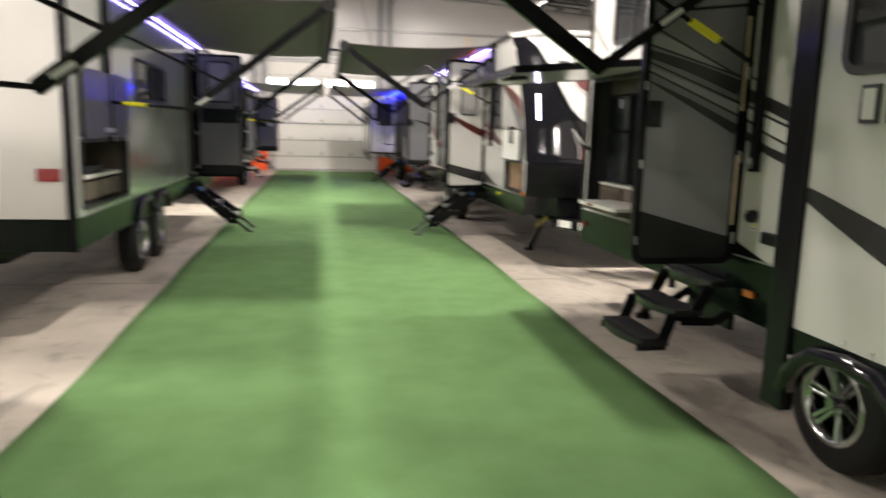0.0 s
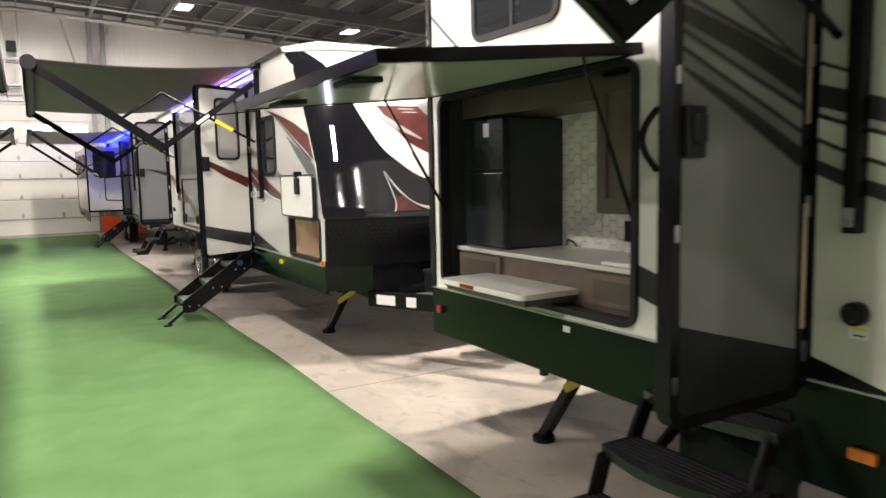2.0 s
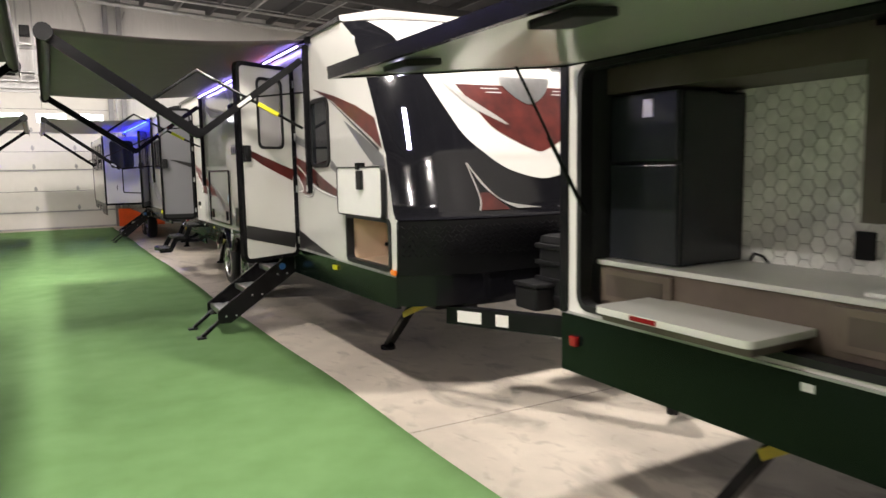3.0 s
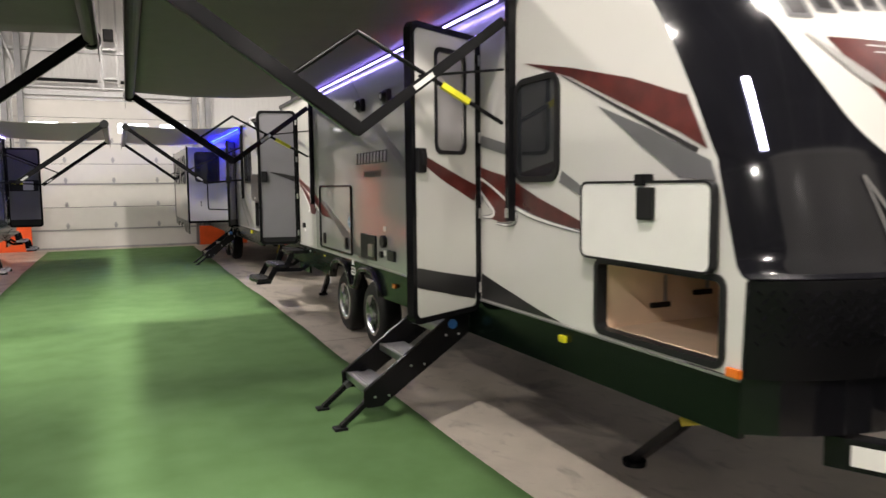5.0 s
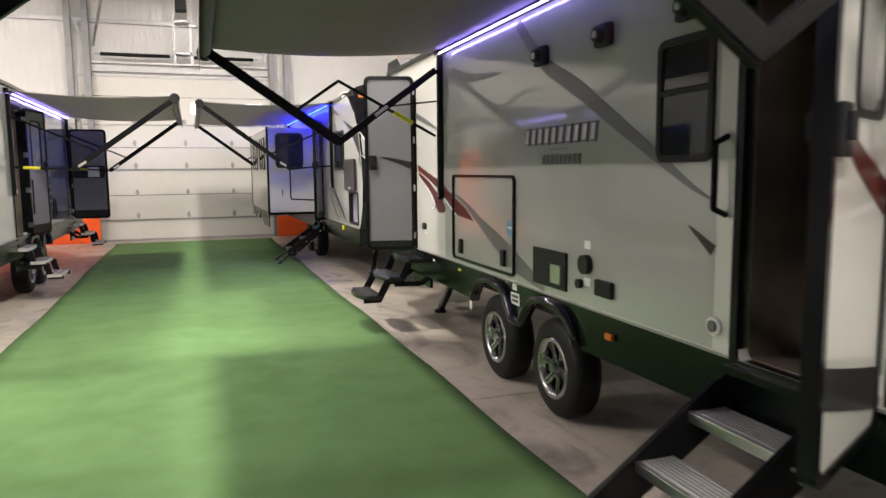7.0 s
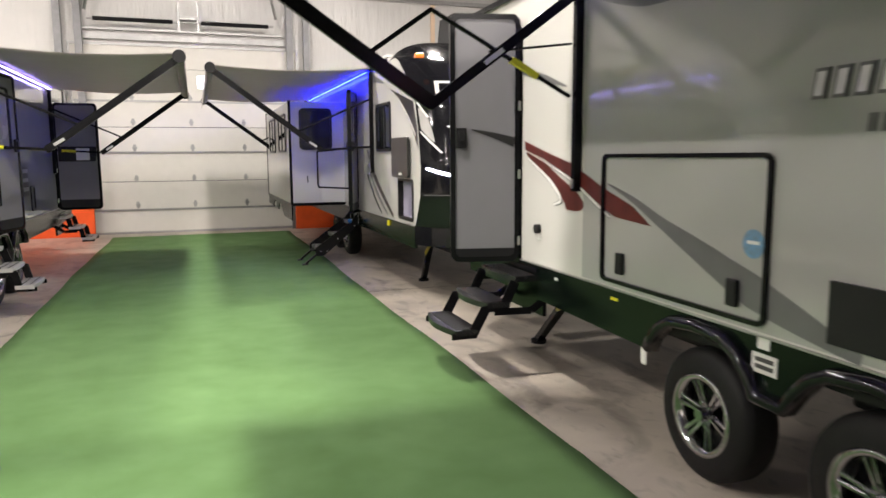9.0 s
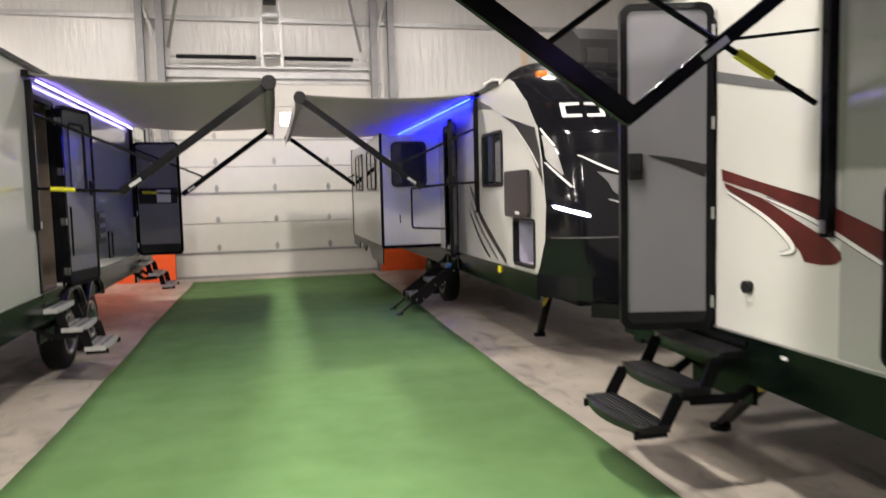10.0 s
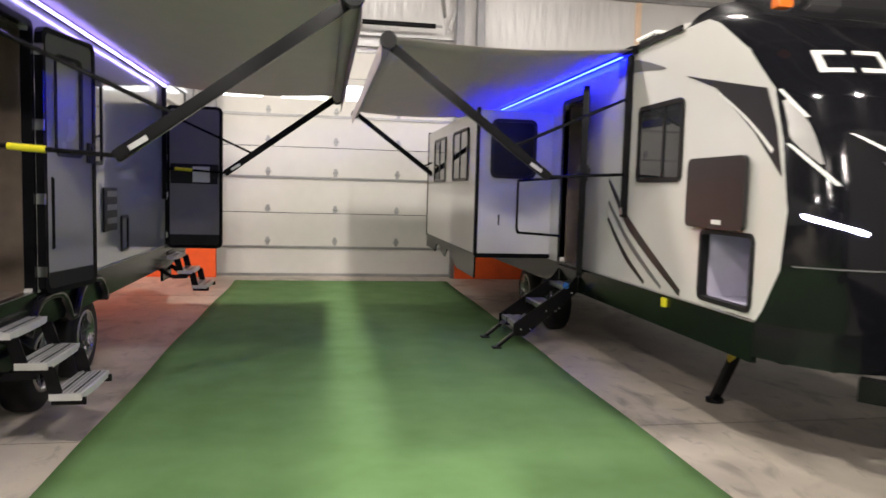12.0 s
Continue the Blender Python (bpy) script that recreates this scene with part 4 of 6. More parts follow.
# lifted hatch
m = Matrix.Translation((X(R1, 0.03), 0, 2.14)) @ Matrix.Rotation(radians(-5.2), 4, "Y")
bm = box(nb(), -1.2, 0.0, KY0 - 0.03, KY1 + 0.05, -0.018, 0.018, bevel=0.01)
hat = part("kitchen_hatch", bm, GELCOAT, root, "raised grey kitchen hatch")
hat.data.transform(m)
bm = plate(nb(), "z", -0.024, 0.024, rect(-1.215, 0.0, KY0 - 0.045, KY1 + 0.065), [rect(-1.185, -0.03, KY0 - 0.015, KY1 + 0.035)])
ob = part("hatch_edge", bm, BLACK, hat)
ob.data.transform(m)
for y in (4.75, 5.6):
    ob = part("hatch_latch", boxed(-1.16, -1.02, y - 0.09, y + 0.09, -0.05, -0.025, bevel=0.008), BLACK_PLASTIC, hat)
    ob.data.transform(m)
for y, q in ((KY0 + 0.04, 0.28), (KY1 - 0.03, 0.40)):
    bm = tube(nb(), (X(R1, -0.01), y, 1.42), (X(R1, q), y, 2.10), 0.007)
    tube(bm, (X(R1, -0.01), y, 1.42), (X(R1, q * 0.53), y, 1.78), 0.010)
    part("gas_strut", bm, BLACK, root)
# entry
door_in = open_box(R1, 3.61, 4.14, 0.93, 2.6, 0.9, BEIGE, "entry_interior", "beige interior wall behind the entry")
part("sill", wbox(R1, -0.10, 0.024, 3.62, 4.13, 0.925, 0.945, 0.004), ALU, door_in)
part("entry_frame", ring(nb(), "x", X(R1, -0.05), X(R1, 0.016), 3.56, 4.205, 0.88, 2.655, 0.06, 0.045), BLACK, root)
lf, put = door_leaf(R1, 3.60, 180, 0.635, 0.87, 2.64, DOOR_GREY, None, label="grey entry door standing open", grip=0.495)
DOOR_BANDS = (
    ([(0.60, 2.17), (0.33, 2.085), (0.10, 1.998)], (0.075, 0.045, 0.008), SILVER_BAND), ([(0.60, 2.24), (0.509, 2.192), (0.03, 1.973)], (0.012, 0.012, 0.014), GRAPHIC_DARK), ([(0.605, 2.131), (0.03, 1.976)], (0.012, 0.014), GRAPHIC_DARK),
    ([(0.605, 2.082), (0.33, 2.01), (0.03, 1.91)], (0.044, 0.064, 0.088), GRAPHIC_DARK), ([(0.605, 2.034), (0.03, 1.828)], (0.010, 0.013), GRAPHIC_DARK), ([(0.605, 2.003), (0.03, 1.79)], (0.018, 0.052), SILVER_BAND),
    ([(0.605, 1.986), (0.03, 1.752)], (0.011, 0.013), GRAPHIC_DARK), ([(0.605, 1.932), (0.35, 1.82), (0.03, 1.668)], (0.006, 0.035, 0.064), GRAPHIC_DARK))
for k, (sp_, wd, mt) in enumerate(DOOR_BANDS):
    put(part("stripe", band(nb(), "y", 0.0183, 0.0200 + 0.0003 * k, sp_, wd), mt, lf))
put(part("kick_panel", plate(nb(), "y", 0.0185, 0.022, [(0.03, 0.90), (0.605, 0.90), (0.605, 1.18), (0.03, 1.03)]), BLACK_PLASTIC, lf))
for a, b in ((1.10, 1.52), (1.78, 2.32)):
    put(part("hinge_strip", boxed(0.002, 0.022, 0.0275, 0.0300, a, b), BEIGE, lf, "pale strip beside the hinge"))
for k in range(3):
    put(part("rivet", boxed(0.615, 0.632, 0.0275, 0.0300, 0.98 + 0.45 * k, 1.03 + 0.45 * k), ALU, lf))
scissor_steps(R1, 3.60, 4.20, 0.605, base=0.36)
part("stripe", plate(nb(), "x", X(R1, 0.002), X(R1, 0.006), [(4.345, 1.235), (4.345, 1.10), (4.21, 1.06), (4.21, 1.195)]), GRAPHIC_DARK, root)
for sp_, wd in (([(6.1, 2.62), (5.75, 2.36), (5.45, 2.24)], (0.015, 0.02, 0.012)), ([(4.8, 2.72), (4.5, 2.6), (4.3, 2.44)], (0.01, 0.06, 0.08)), ([(4.75, 2.52), (4.5, 2.42), (4.3, 2.3)], (0.01, 0.03, 0.05))):
    graphic(R1, sp_, wd, GRAPHIC_DARK)
part("grab_handle", path_tube(nb(), [(X(R1, 0.085 * math.sin(math.pi * k / 8)), 4.255, 1.64 + 0.25 * k / 8) for k in range(9)], 0.014), BLACK, root, "black bowed grab handle")
wheel(R1, 2.6, 0.03)
wheel(R1, 1.72, 0.03)
arch(R1, (2.68,), top=0.885, half=0.44)
jack(R1, 5.5, 5.16, -0.39)
marker(R1, 3.367, 0.718, AMBER, 0.09, 0.04)
marker(R1, 6.04, 0.785, RED_LENS, 0.05, 0.05)
sticker(R1, 4.82, 0.87, 0.05, 0.03)
part("hatch_outlet", wbox(R1, 0.001, 0.03, 3.165, 3.30, 1.03, 1.10, 0.012), BLACK_PLASTIC, root, "black hinged outlet cover")
ci = part("cable_inlet", tube(nb(), (X(R1, 0), 3.41, 1.172), (X(R1, 0.035), 3.41, 1.172), 0.038, 20), BLACK_PLASTIC, root)
part("cap", tube(nb(), (X(R1, 0.0355), 3.41, 1.172), (X(R1, 0.055), 3.41, 1.172), 0.026, 16, 0.02), BLACK_PLASTIC, ci)
lb = sticker(R1, 3.403, 1.111, 0.062, 0.045)
part("ink", wbox(R1, 0.0062, 0.007, 3.378, 3.428, 1.118, 1.128), YELLOW, lb)
part("ink", wbox(R1, 0.0062, 0.007, 3.385, 3.42, 1.098, 1.104), LABEL_INK, lb)
part("foot_graphic", plate(nb(), "x", X(R1, 0.001), X(R1, 0.005), [(3.59, 0.925), (3.59, 1.01), (3.26, 0.925)]), BLACK, root)
part("stripe", plate(nb(), "x", X(R1, 0.001), X(R1, 0.0062), [(3.594, 1.918), (3.377, 1.851), (3.192, 1.793), (3.052, 1.672), (3.374, 1.776), (3.594, 1.846)]), GRAPHIC_DARK, root)
WALL_BANDS = (
    ([(3.596, 1.991), (3.448, 1.928)], (0.014, 0.010), GRAPHIC_DARK), ([(3.591, 1.78), (3.37, 1.696), (2.92, 1.56), (2.33, 1.37)], (0.06, 0.075, 0.07, 0.05), WHITE),
    ([(3.591, 1.818), (3.373, 1.742), (2.926, 1.611), (2.775, 1.513), (2.33, 1.34)], (0.014, 0.014, 0.014, 0.016, 0.016), GRAPHIC_DARK), ([(3.589, 1.743), (3.37, 1.65), (2.773, 1.467), (2.33, 1.31)], (0.014, 0.014, 0.014, 0.014), GRAPHIC_DARK),
    ([(3.587, 1.652), (3.367, 1.562), (2.92, 1.44), (2.33, 1.24)], (0.042, 0.046, 0.058, 0.06), GRAPHIC_DARK))
for k, (sp_, wd, mt) in enumerate(WALL_BANDS):
    graphic(R1, sp_, wd, mt, d=0.004 + 0.0006 * k)
awning(R1, 1.0, 3.42, zw=2.86)
# slide-out
SX = 0.6
SY0, SY1 = -2.0, 2.32
bm = nb()
sk = [(SY1, 0.5), (SY1, 0.86), (SY0, 0.86), (SY0, 0.5)] + [(y, z - 0.03) for y, z in reversed(arch_line((1.86, 0.95), 0.85, 0.36))]
part("slide_skirt", plate(nb(), "x", X(R1, SX), X(R1, SX - 0.03), sk), SKIRT, root, "dark green skirt of the slide-out with a wheel cut-out")
part("slide_end", wbox(R1, -0.05, SX - 0.01, SY1 - 0.04, SY1 - 0.005, 0.87, 2.62), GELCOAT_GREY, root)
sl = part("slide_out", plate(nb(), "x", X(R1, SX), X(R1, SX - 0.04), rect(SY0, SY1 - 0.005, 0.86, 2.62), [rrect(1.0, 2.065, 1.85, 2.35, 0.08)]), GELCOAT_PALE, root, "pale grey slide-out room wall")
part("slide_roof", wbox(R1, -0.05, SX + 0.02, SY0, SY1 + 0.01, 2.62, 2.66), WHITE, sl)
part("slide_floor", wbox(R1, -0.05, SX - 0.01, SY0, SY1 - 0.04, 0.84, 0.868), BLACK, sl)
part("slide_back", wbox(R1, -0.05, SX - 0.01, SY0 + 0.005, SY0 + 0.04, 0.87, 2.62), GELCOAT_GREY, sl)
part("slide_edge", wbox(R1, SX - 0.04, SX + 0.02, SY1 - 0.13, SY1 + 0.012, 0.50, 2.64, 0.008), BLACK, sl, "black corner flange")
window(R1, 1.0, 2.065, 1.85, 2.35, 0.08, face=SX)
graphic((root, X(R1, SX), -1), [(2.19, 1.408), (1.83, 1.285), (1.47, 1.162), (0.9, 0.96)], (0.055, 0.11, 0.135, 0.12), GRAPHIC_DARK)
lettering((root, X(R1, SX), -1), 0.72, 1.965, 1.68, 1.815, 10, GELCOAT, GRAPHIC_DARK, slant=0.0)
lettering((root, X(R1, SX), -1), 0.6, 1.72, 1.55, 1.585, 14, GRAPHIC_DARK, GRAPHIC_DARK, slant=0.0, d=0.004)
T2 = (root, X(R1, SX), -1)
arch(T2, (1.86, 0.95), top=0.85, half=0.36, well=False)
for k in range(7):
    part("rivet", tube(nb(), (X(R1, SX), 1.9 - 0.14 * k, 0.885), (X(R1, SX + 0.008), 1.9 - 0.14 * k, 0.885), 0.007, 8), ALU, root)
lb = sticker(T2, 2.24, 0.80, 0.09, 0.045)
lb2 = sticker(T2, 2.235, 0.70, 0.13, 0.09)
part("ink", wbox(T2, 0.0062, 0.007, 2.185, 2.285, 0.672, 0.70), LABEL_INK, lb2)
part("ink", wbox(T2, 0.0062, 0.007, 2.21, 2.26, 0.712, 0.728), LABEL_INK, lb2)
part("ink", wbox(T2, 0.0062, 0.007, 2.20, 2.28, 0.81, 0.815), RED_LENS, lb)

# ======== trailer with a black front cap, aisle side about x = 2.2 ========
root = thing("travel_trailer", (2.2, 11.0, 0), "white travel trailer with black front cap and maroon stripes", "trailer", "trailers on display")
root_r2 = root
R2 = (root, 2.2, -1)
SEAM2 = [(8.0, 0.86), (7.985, 1.27), (8.03, 1.30), (8.15, 1.75), (8.285, 2.02), (8.45, 2.32), (8.70, 2.69), (8.95, 2.85)]
shell(R2, 8.0, 17.0, 2.88, [rrect(8.10, 8.95, 0.90, 1.26, 0.05), rrect(10.33, 10.98, 0.86, 2.62, 0.05), rrect(9.31, 9.80, 1.67, 2.29, 0.1), rrect(15.93, 16.56, 0.86, 2.6, 0.05), rrect(11.18, 11.60, 1.74, 2.34, 0.06)], seam=SEAM2, low=0.62,
      skirt_holes=[(8.0, 0.62)] + [(y, z - 0.03) for y, z in reversed(arch_line((13.77, 12.77)))] + [(17.0, 0.62), (17.0, 0.86), (8.0, 0.86)])
cap2, at2 = front_cap(R2, SEAM2, lambda z: 0.25 + 0.08 * max(0.0, min(1.0, (z - 1.7) / 0.7)), power=4)
cap_strip(at2, cap2, [(1.555, -0.03, 0.03), (1.585, -0.15, 0.15), (1.64, -0.28, 0.28), (1.734, -0.40, 0.40), (1.889, -0.535, 0.535), (2.11, -0.625, 0.625), (2.35, -0.70, 0.70), (2.52, -0.75, 0.75), (2.71, -0.81, 0.81), (2.84, -0.87, 0.87)], GELCOAT, "shield_panel", "white shield-shaped panel", n=30)
cap_strip(at2, cap2, [(1.765, -0.02, 0.02), (1.83, -0.15, 0.15), (1.957, -0.33, 0.33), (2.12, -0.43, 0.43), (2.285, -0.52, 0.52)], GRAPHIC_RED, "emblem", "maroon shield emblem", off=0.010)
cap_strip(at2, cap2, [(2.14, -0.02, 0.02), (2.19, -0.10, 0.10), (2.27, -0.17, 0.17), (2.36, -0.21, 0.21)], ALU, "emblem_crest", "silver crest", off=0.016)
for k in range(10):
    u = -0.64 + k * 0.13
    dz = -0.10 * ((u + 0.05) / 0.65) ** 2
    lt = cap_strip(at2, cap2, [(2.455 + dz, u, u + 0.10), (2.605 + dz, u - 0.012, u + 0.112)], GRAPHIC_GREY, "letter_block", off=0.010, n=3)
    cap_strip(at2, lt, [(2.475 + dz, u + 0.02, u + 0.08), (2.585 + dz, u + 0.01, u + 0.09)], GRAPHIC_DARK, "face", off=0.014, n=3)
for s in (-1, 1):
    cap_strip(at2, cap2, [(1.786, s * 0.885, s * 0.868), (2.10, s * 0.868, s * 0.848)], LED_DOT, "led_bar", "lit white LED bar", off=0.012, n=2)
    cap_strip(at2, cap2, [(1.975, s * 0.20, s * 0.225), (2.05, s * 0.29, s * 0.36), (2.12, s * 0.38, s * 0.46), (2.30, s * 0.60, s * 0.61)], SILVER, "emblem_wing", "silver wing", off=0.014, n=4)
    for k in range(3):
        cap_strip(at2, cap2, [(2.225 + 0.03 * k, s * (0.20 + 0.02 * k), s * (0.32 + 0.03 * k)), (2.230 + 0.03 * k, s * (0.20 + 0.02 * k), s * (0.32 + 0.03 * k))], LABEL, "emblem_line", off=0.014, n=3)
    cap_strip(at2, cap2, [(1.33, s * 0.30, s * 0.50), (1.39, s * 0.36, s * 0.495), (1.46, s * 0.43, s * 0.50)], GRAPHIC_RED, "stripe", off=0.006, n=4)
    cap_strip(at2, cap2, [(1.335, s * 0.06, s * 0.24), (1.39, s * 0.325, s * 0.348), (1.511, s * 0.45, s * 0.47), (1.683, s * 0.553, s * 0.56)], ALU, "outline", off=0.010, n=2)
    cap_strip(at2, cap2, [(1.33, s * 0.507, s * 0.518), (1.43, s * 0.495, s * 0.506), (1.683, s * 0.556, s * 0.563)], ALU, "outline", off=0.008, n=2)
cap_strip(at2, cap2, [(1.278, -0.99, 0.99), (1.296, -0.99, 0.99)], CAP_BLACK, "ledge", "moulded ledge", off=0.022, n=30)
# tread-plate band at the foot of the cap
cap_strip(at2, cap2, [(0.87, -0.99, 0.99), (1.27, -0.99, 0.99)], BLACK, "tread_plate", "black diamond tread plate", off=0.008, n=30)
bm = nb()
for i in range(64):
    for j in range(7):
        u = -0.97 + i * 0.0308 + (0.0154 if j % 2 else 0)
        z = 1.02 + j * 0.034
        p = at2(min(0.98, u), z, 0.012)
        dz = 0.011 if (i + j) % 2 else -0.011
        bar(bm, p + Vector((-0.013, 0, -dz)), p + Vector((0.013, 0, dz)), 0.005, 0.006, up=(0, 1, 0))
part("tread_pattern", bm, CAP_BLACK, cap2)
window(R2, 9.31, 9.80, 1.67, 2.29, 0.1)
window(R2, 11.18, 11.60, 1.74, 2.34, 0.06, [("h", 2.08)])
bx = open_box(R2, 8.10, 8.95, 0.90, 1.26, 0.9, TAN_WOOD, "storage_bay", "tan plywood storage bay")
part("bay_frame", ring(nb(), "x", X(R2, -0.05), X(R2, 0.014), 8.08, 8.97, 0.88, 1.28, 0.06, 0.03), BLACK_PLASTIC, root)
for x, z in ((2.53, 1.0), (2.83, 1.05)):
    hk = part("strap_handle", boxed(x, x + 0.13, 8.915, 8.940, z - 0.015, z + 0.015, bevel=0.008), BLACK_PLASTIC, bx, "black strap handle")
    part("strap", boxed(x + 0.10, x + 0.115, 8.932, 8.942, z + 0.016, z + 0.16), STEEL, hk)
hd = part("bay_hatch", plate(nb(), "x", X(R2, 0.02), X(R2, 0.05), rrect(8.13, 9.03, 1.285, 1.66, 0.04)), WHITE, root, "white baggage hatch folded up against the wall")
part("hatch_edge", ring(nb(), "x", X(R2, 0.016), X(R2, 0.054), 8.12, 9.04, 1.275, 1.67, 0.05, 0.012), BLACK_PLASTIC, hd)
part("latch", wbox(R2, 0.0505, 0.075, 8.46, 8.57, 1.49, 1.64, 0.01), BLACK_PLASTIC, hd)
part("catch", wbox(R2, 0.004, 0.07, 8.53, 8.59, 1.645, 1.70, 0.006), BLACK, root)
door_in = open_box(R2, 10.34, 10.97, 0.87, 2.6, 0.9, WOOD, "entry_interior")
part("entry_frame", ring(nb(), "x", X(R2, -0.05), X(R2, 0.016), 10.285, 11.025, 0.82, 2.66, 0.06, 0.045), BLACK, root)
lf, put = door_leaf(R2, 10.30, 207.5, 0.69, 0.80, 2.64, GELCOAT, None, win=(0.16, 0.44, 1.88, 2.5), label="white entry door standing open with a frosted window")
put(part("stripe", band(nb(), "y", 0.0185, 0.0215, [(0.66, 1.86), (0.4, 1.74), (0.03, 1.60)], (0.03, 0.08, 0.11)), GRAPHIC_RED, lf))
put(part("stripe", band(nb(), "y", 0.0185, 0.0215, [(0.66, 1.09), (0.4, 1.03), (0.03, 0.95)], (0.12, 0.13, 0.15)), GRAPHIC_DARK, lf))
stair(R2, 10.47, 11.01, 0.985)
part("grab_handle", path_tube(nb(), [(X(R2, 0), 11.09, 1.5), (X(R2, 0.07), 11.09, 1.53), (X(R2, 0.07), 11.09, 1.82), (X(R2, 0), 11.09, 1.85)], 0.014), BLACK, root)
awning(R2, 9.82, 15.0, led=LED_WHITE, led_label="lit violet-white LED strip")
for y in (12.77, 13.77):
    wheel(R2, y, -0.02)
arch(R2, (13.77, 12.77))
jack(R2, 9.19, 8.62, -0.45)
jack(R2, 16.5, 15.95, -0.46)
# grey gloss panel between the two entries, with its bays and fittings
ring_ob = part("bay_door", ring(nb(), "x", X(R2, 0.002), X(R2, 0.022), 13.33, 14.70, 0.90, 1.67, 0.05, 0.022), BLACK, root, "storage bay door with a black frame")
for y in (13.54, 14.487):
    part("latch", wbox(R2, 0.004, 0.03, y - 0.035, y + 0.035, 0.96, 1.09, 0.01), BLACK_PLASTIC, ring_ob)
vent = part("furnace_vent", wbox(R2, 0.002, 0.02, 12.53, 13.0, 0.92, 1.17), BLACK_PLASTIC, root, "black appliance vent cover")
part("fitting", wbox(R2, 0.021, 0.04, 12.57, 12.70, 0.96, 1.08), ALU, vent)
part("outlet_flap", tube(nb(), (X(R2, 0), 12.28, 1.13), (X(R2, 0.04), 12.28, 1.13), 0.06, 16), BLACK_PLASTIC, root)
part("outlet_flap", tube(nb(), (X(R2, 0), 12.36, 1.0), (X(R2, 0.03), 12.36, 1.0), 0.03, 12), BLACK_PLASTIC, root)
sticker(R2, 12.28, 1.25, 0.07, 0.05)
sticker(R2, 12.28, 1.02, 0.07, 0.05)
part("shower_box", wbox(R2, 0.002, 0.03, 11.98, 12.16, 0.96, 1.06, 0.01), BLACK_PLASTIC, root)
dc = part("drain_cover", tube(nb(), (X(R2, 0), 11.13, 0.985), (X(R2, 0.02), 11.13, 0.985), 0.045, 20), LABEL, root)
part("cap", tube(nb(), (X(R2, 0.0205), 11.13, 0.985), (X(R2, 0.03), 11.13, 0.985), 0.028, 16), GRAPHIC_GREY, dc)
lettering(R2, 12.175, 13.165, 1.875, 1.995, 10, ALU, GRAPHIC_GREY)
lettering(R2, 12.37, 12.905, 1.742, 1.81, 9, GRAPHIC_GREY, GRAPHIC_GREY, d=0.006)
part("rule", wbox(R2, 0.002, 0.005, 12.55, 12.78, 1.838, 1.846), GRAPHIC_GREY, root)
for y in (11.36, 12.1, 12.88):
    sk_ = part("speaker", wbox(R2, 0.002, 0.05, y - 0.08, y + 0.08, 2.40, 2.53, 0.02), BLACK_PLASTIC, root, "black round-edged outdoor speaker")
    part("cone", tube(nb(), (X(R2, 0.051), y, 2.465), (X(R2, 0.085), y, 2.465), 0.055, 20, 0.04), BLACK_PLASTIC, sk_)
    part("bezel", tube(nb(), (X(R2, 0.0855), y, 2.465), (X(R2, 0.09), y, 2.465), 0.022, 14), ALU, sk_)
marker(R2, 12.0, 0.74)
marker(R2, 8.02, 0.89)
marker(R2, 9.25, 0.79, YELLOW, 0.06, 0.04, "sticker")
def decal(T, outline, material, d, name="stripe", label=""):
    return part(name, plate(nb(), "x", X(T, 0.001), X(T, d), outline), material, T[0], label)


decal(R2, [(10.27, 1.778), (10.13, 1.747), (9.968, 1.719), (9.803, 1.671), (9.528, 1.577), (9.2, 1.485), (8.93, 1.405), (9.2, 1.42), (9.533, 1.467), (9.8, 1.529), (9.965, 1.591), (10.086, 1.644), (10.27, 1.712)], GRAPHIC_RED, 0.006)
decal(R2, [(10.27, 1.685), (10.086, 1.622), (9.945, 1.556), (9.84, 1.515), (9.812, 1.478), (9.832, 1.441), (9.90, 1.42), (10.0, 1.415), (10.13, 1.432), (10.075, 1.455), (10.07, 1.482), (10.14, 1.535), (10.27, 1.625)], GRAPHIC_RED, 0.0062)
decal(R2, [(15.834, 1.772), (15.498, 1.692), (15.115, 1.611), (14.678, 1.456), (14.382, 1.368), (14.206, 1.272), (14.567, 1.297), (14.707, 1.346), (15.111, 1.518), (15.496, 1.636), (15.82, 1.705)], GRAPHIC_RED, 0.006)
decal(R2, [(15.80, 1.69), (15.495, 1.611), (15.199, 1.489), (15.021, 1.416), (14.95, 1.365), (14.940, 1.33), (14.98, 1.305), (15.057, 1.295), (15.168, 1.30), (15.202, 1.353), (15.313, 1.43), (15.492, 1.539), (15.79, 1.665)], GRAPHIC_RED, 0.0062)
HOOKS = (
    ([(10.27, 1.60), (10.169, 1.54), (10.085, 1.478), (10.12, 1.447), (10.24, 1.44)], (0.022, 0.026, 0.028, 0.02, 0.006)), ([(10.27, 1.700), (10.08, 1.633), (9.95, 1.574), (9.80, 1.513), (9.53, 1.452), (9.1, 1.40)], (0.016, 0.016, 0.018, 0.02, 0.018, 0.005)),
    ([(9.90, 1.535), (9.80, 1.485), (9.815, 1.42), (9.92, 1.40), (10.05, 1.405)], (0.005, 0.014, 0.016, 0.012, 0.004)), ([(15.77, 1.640), (15.465, 1.515), (15.288, 1.408), (15.25, 1.352), (15.34, 1.325)], (0.010, 0.022, 0.03, 0.028, 0.006)),
    ([(15.45, 1.607), (15.11, 1.502), (14.80, 1.37), (14.62, 1.29)], (0.006, 0.018, 0.018, 0.008)))
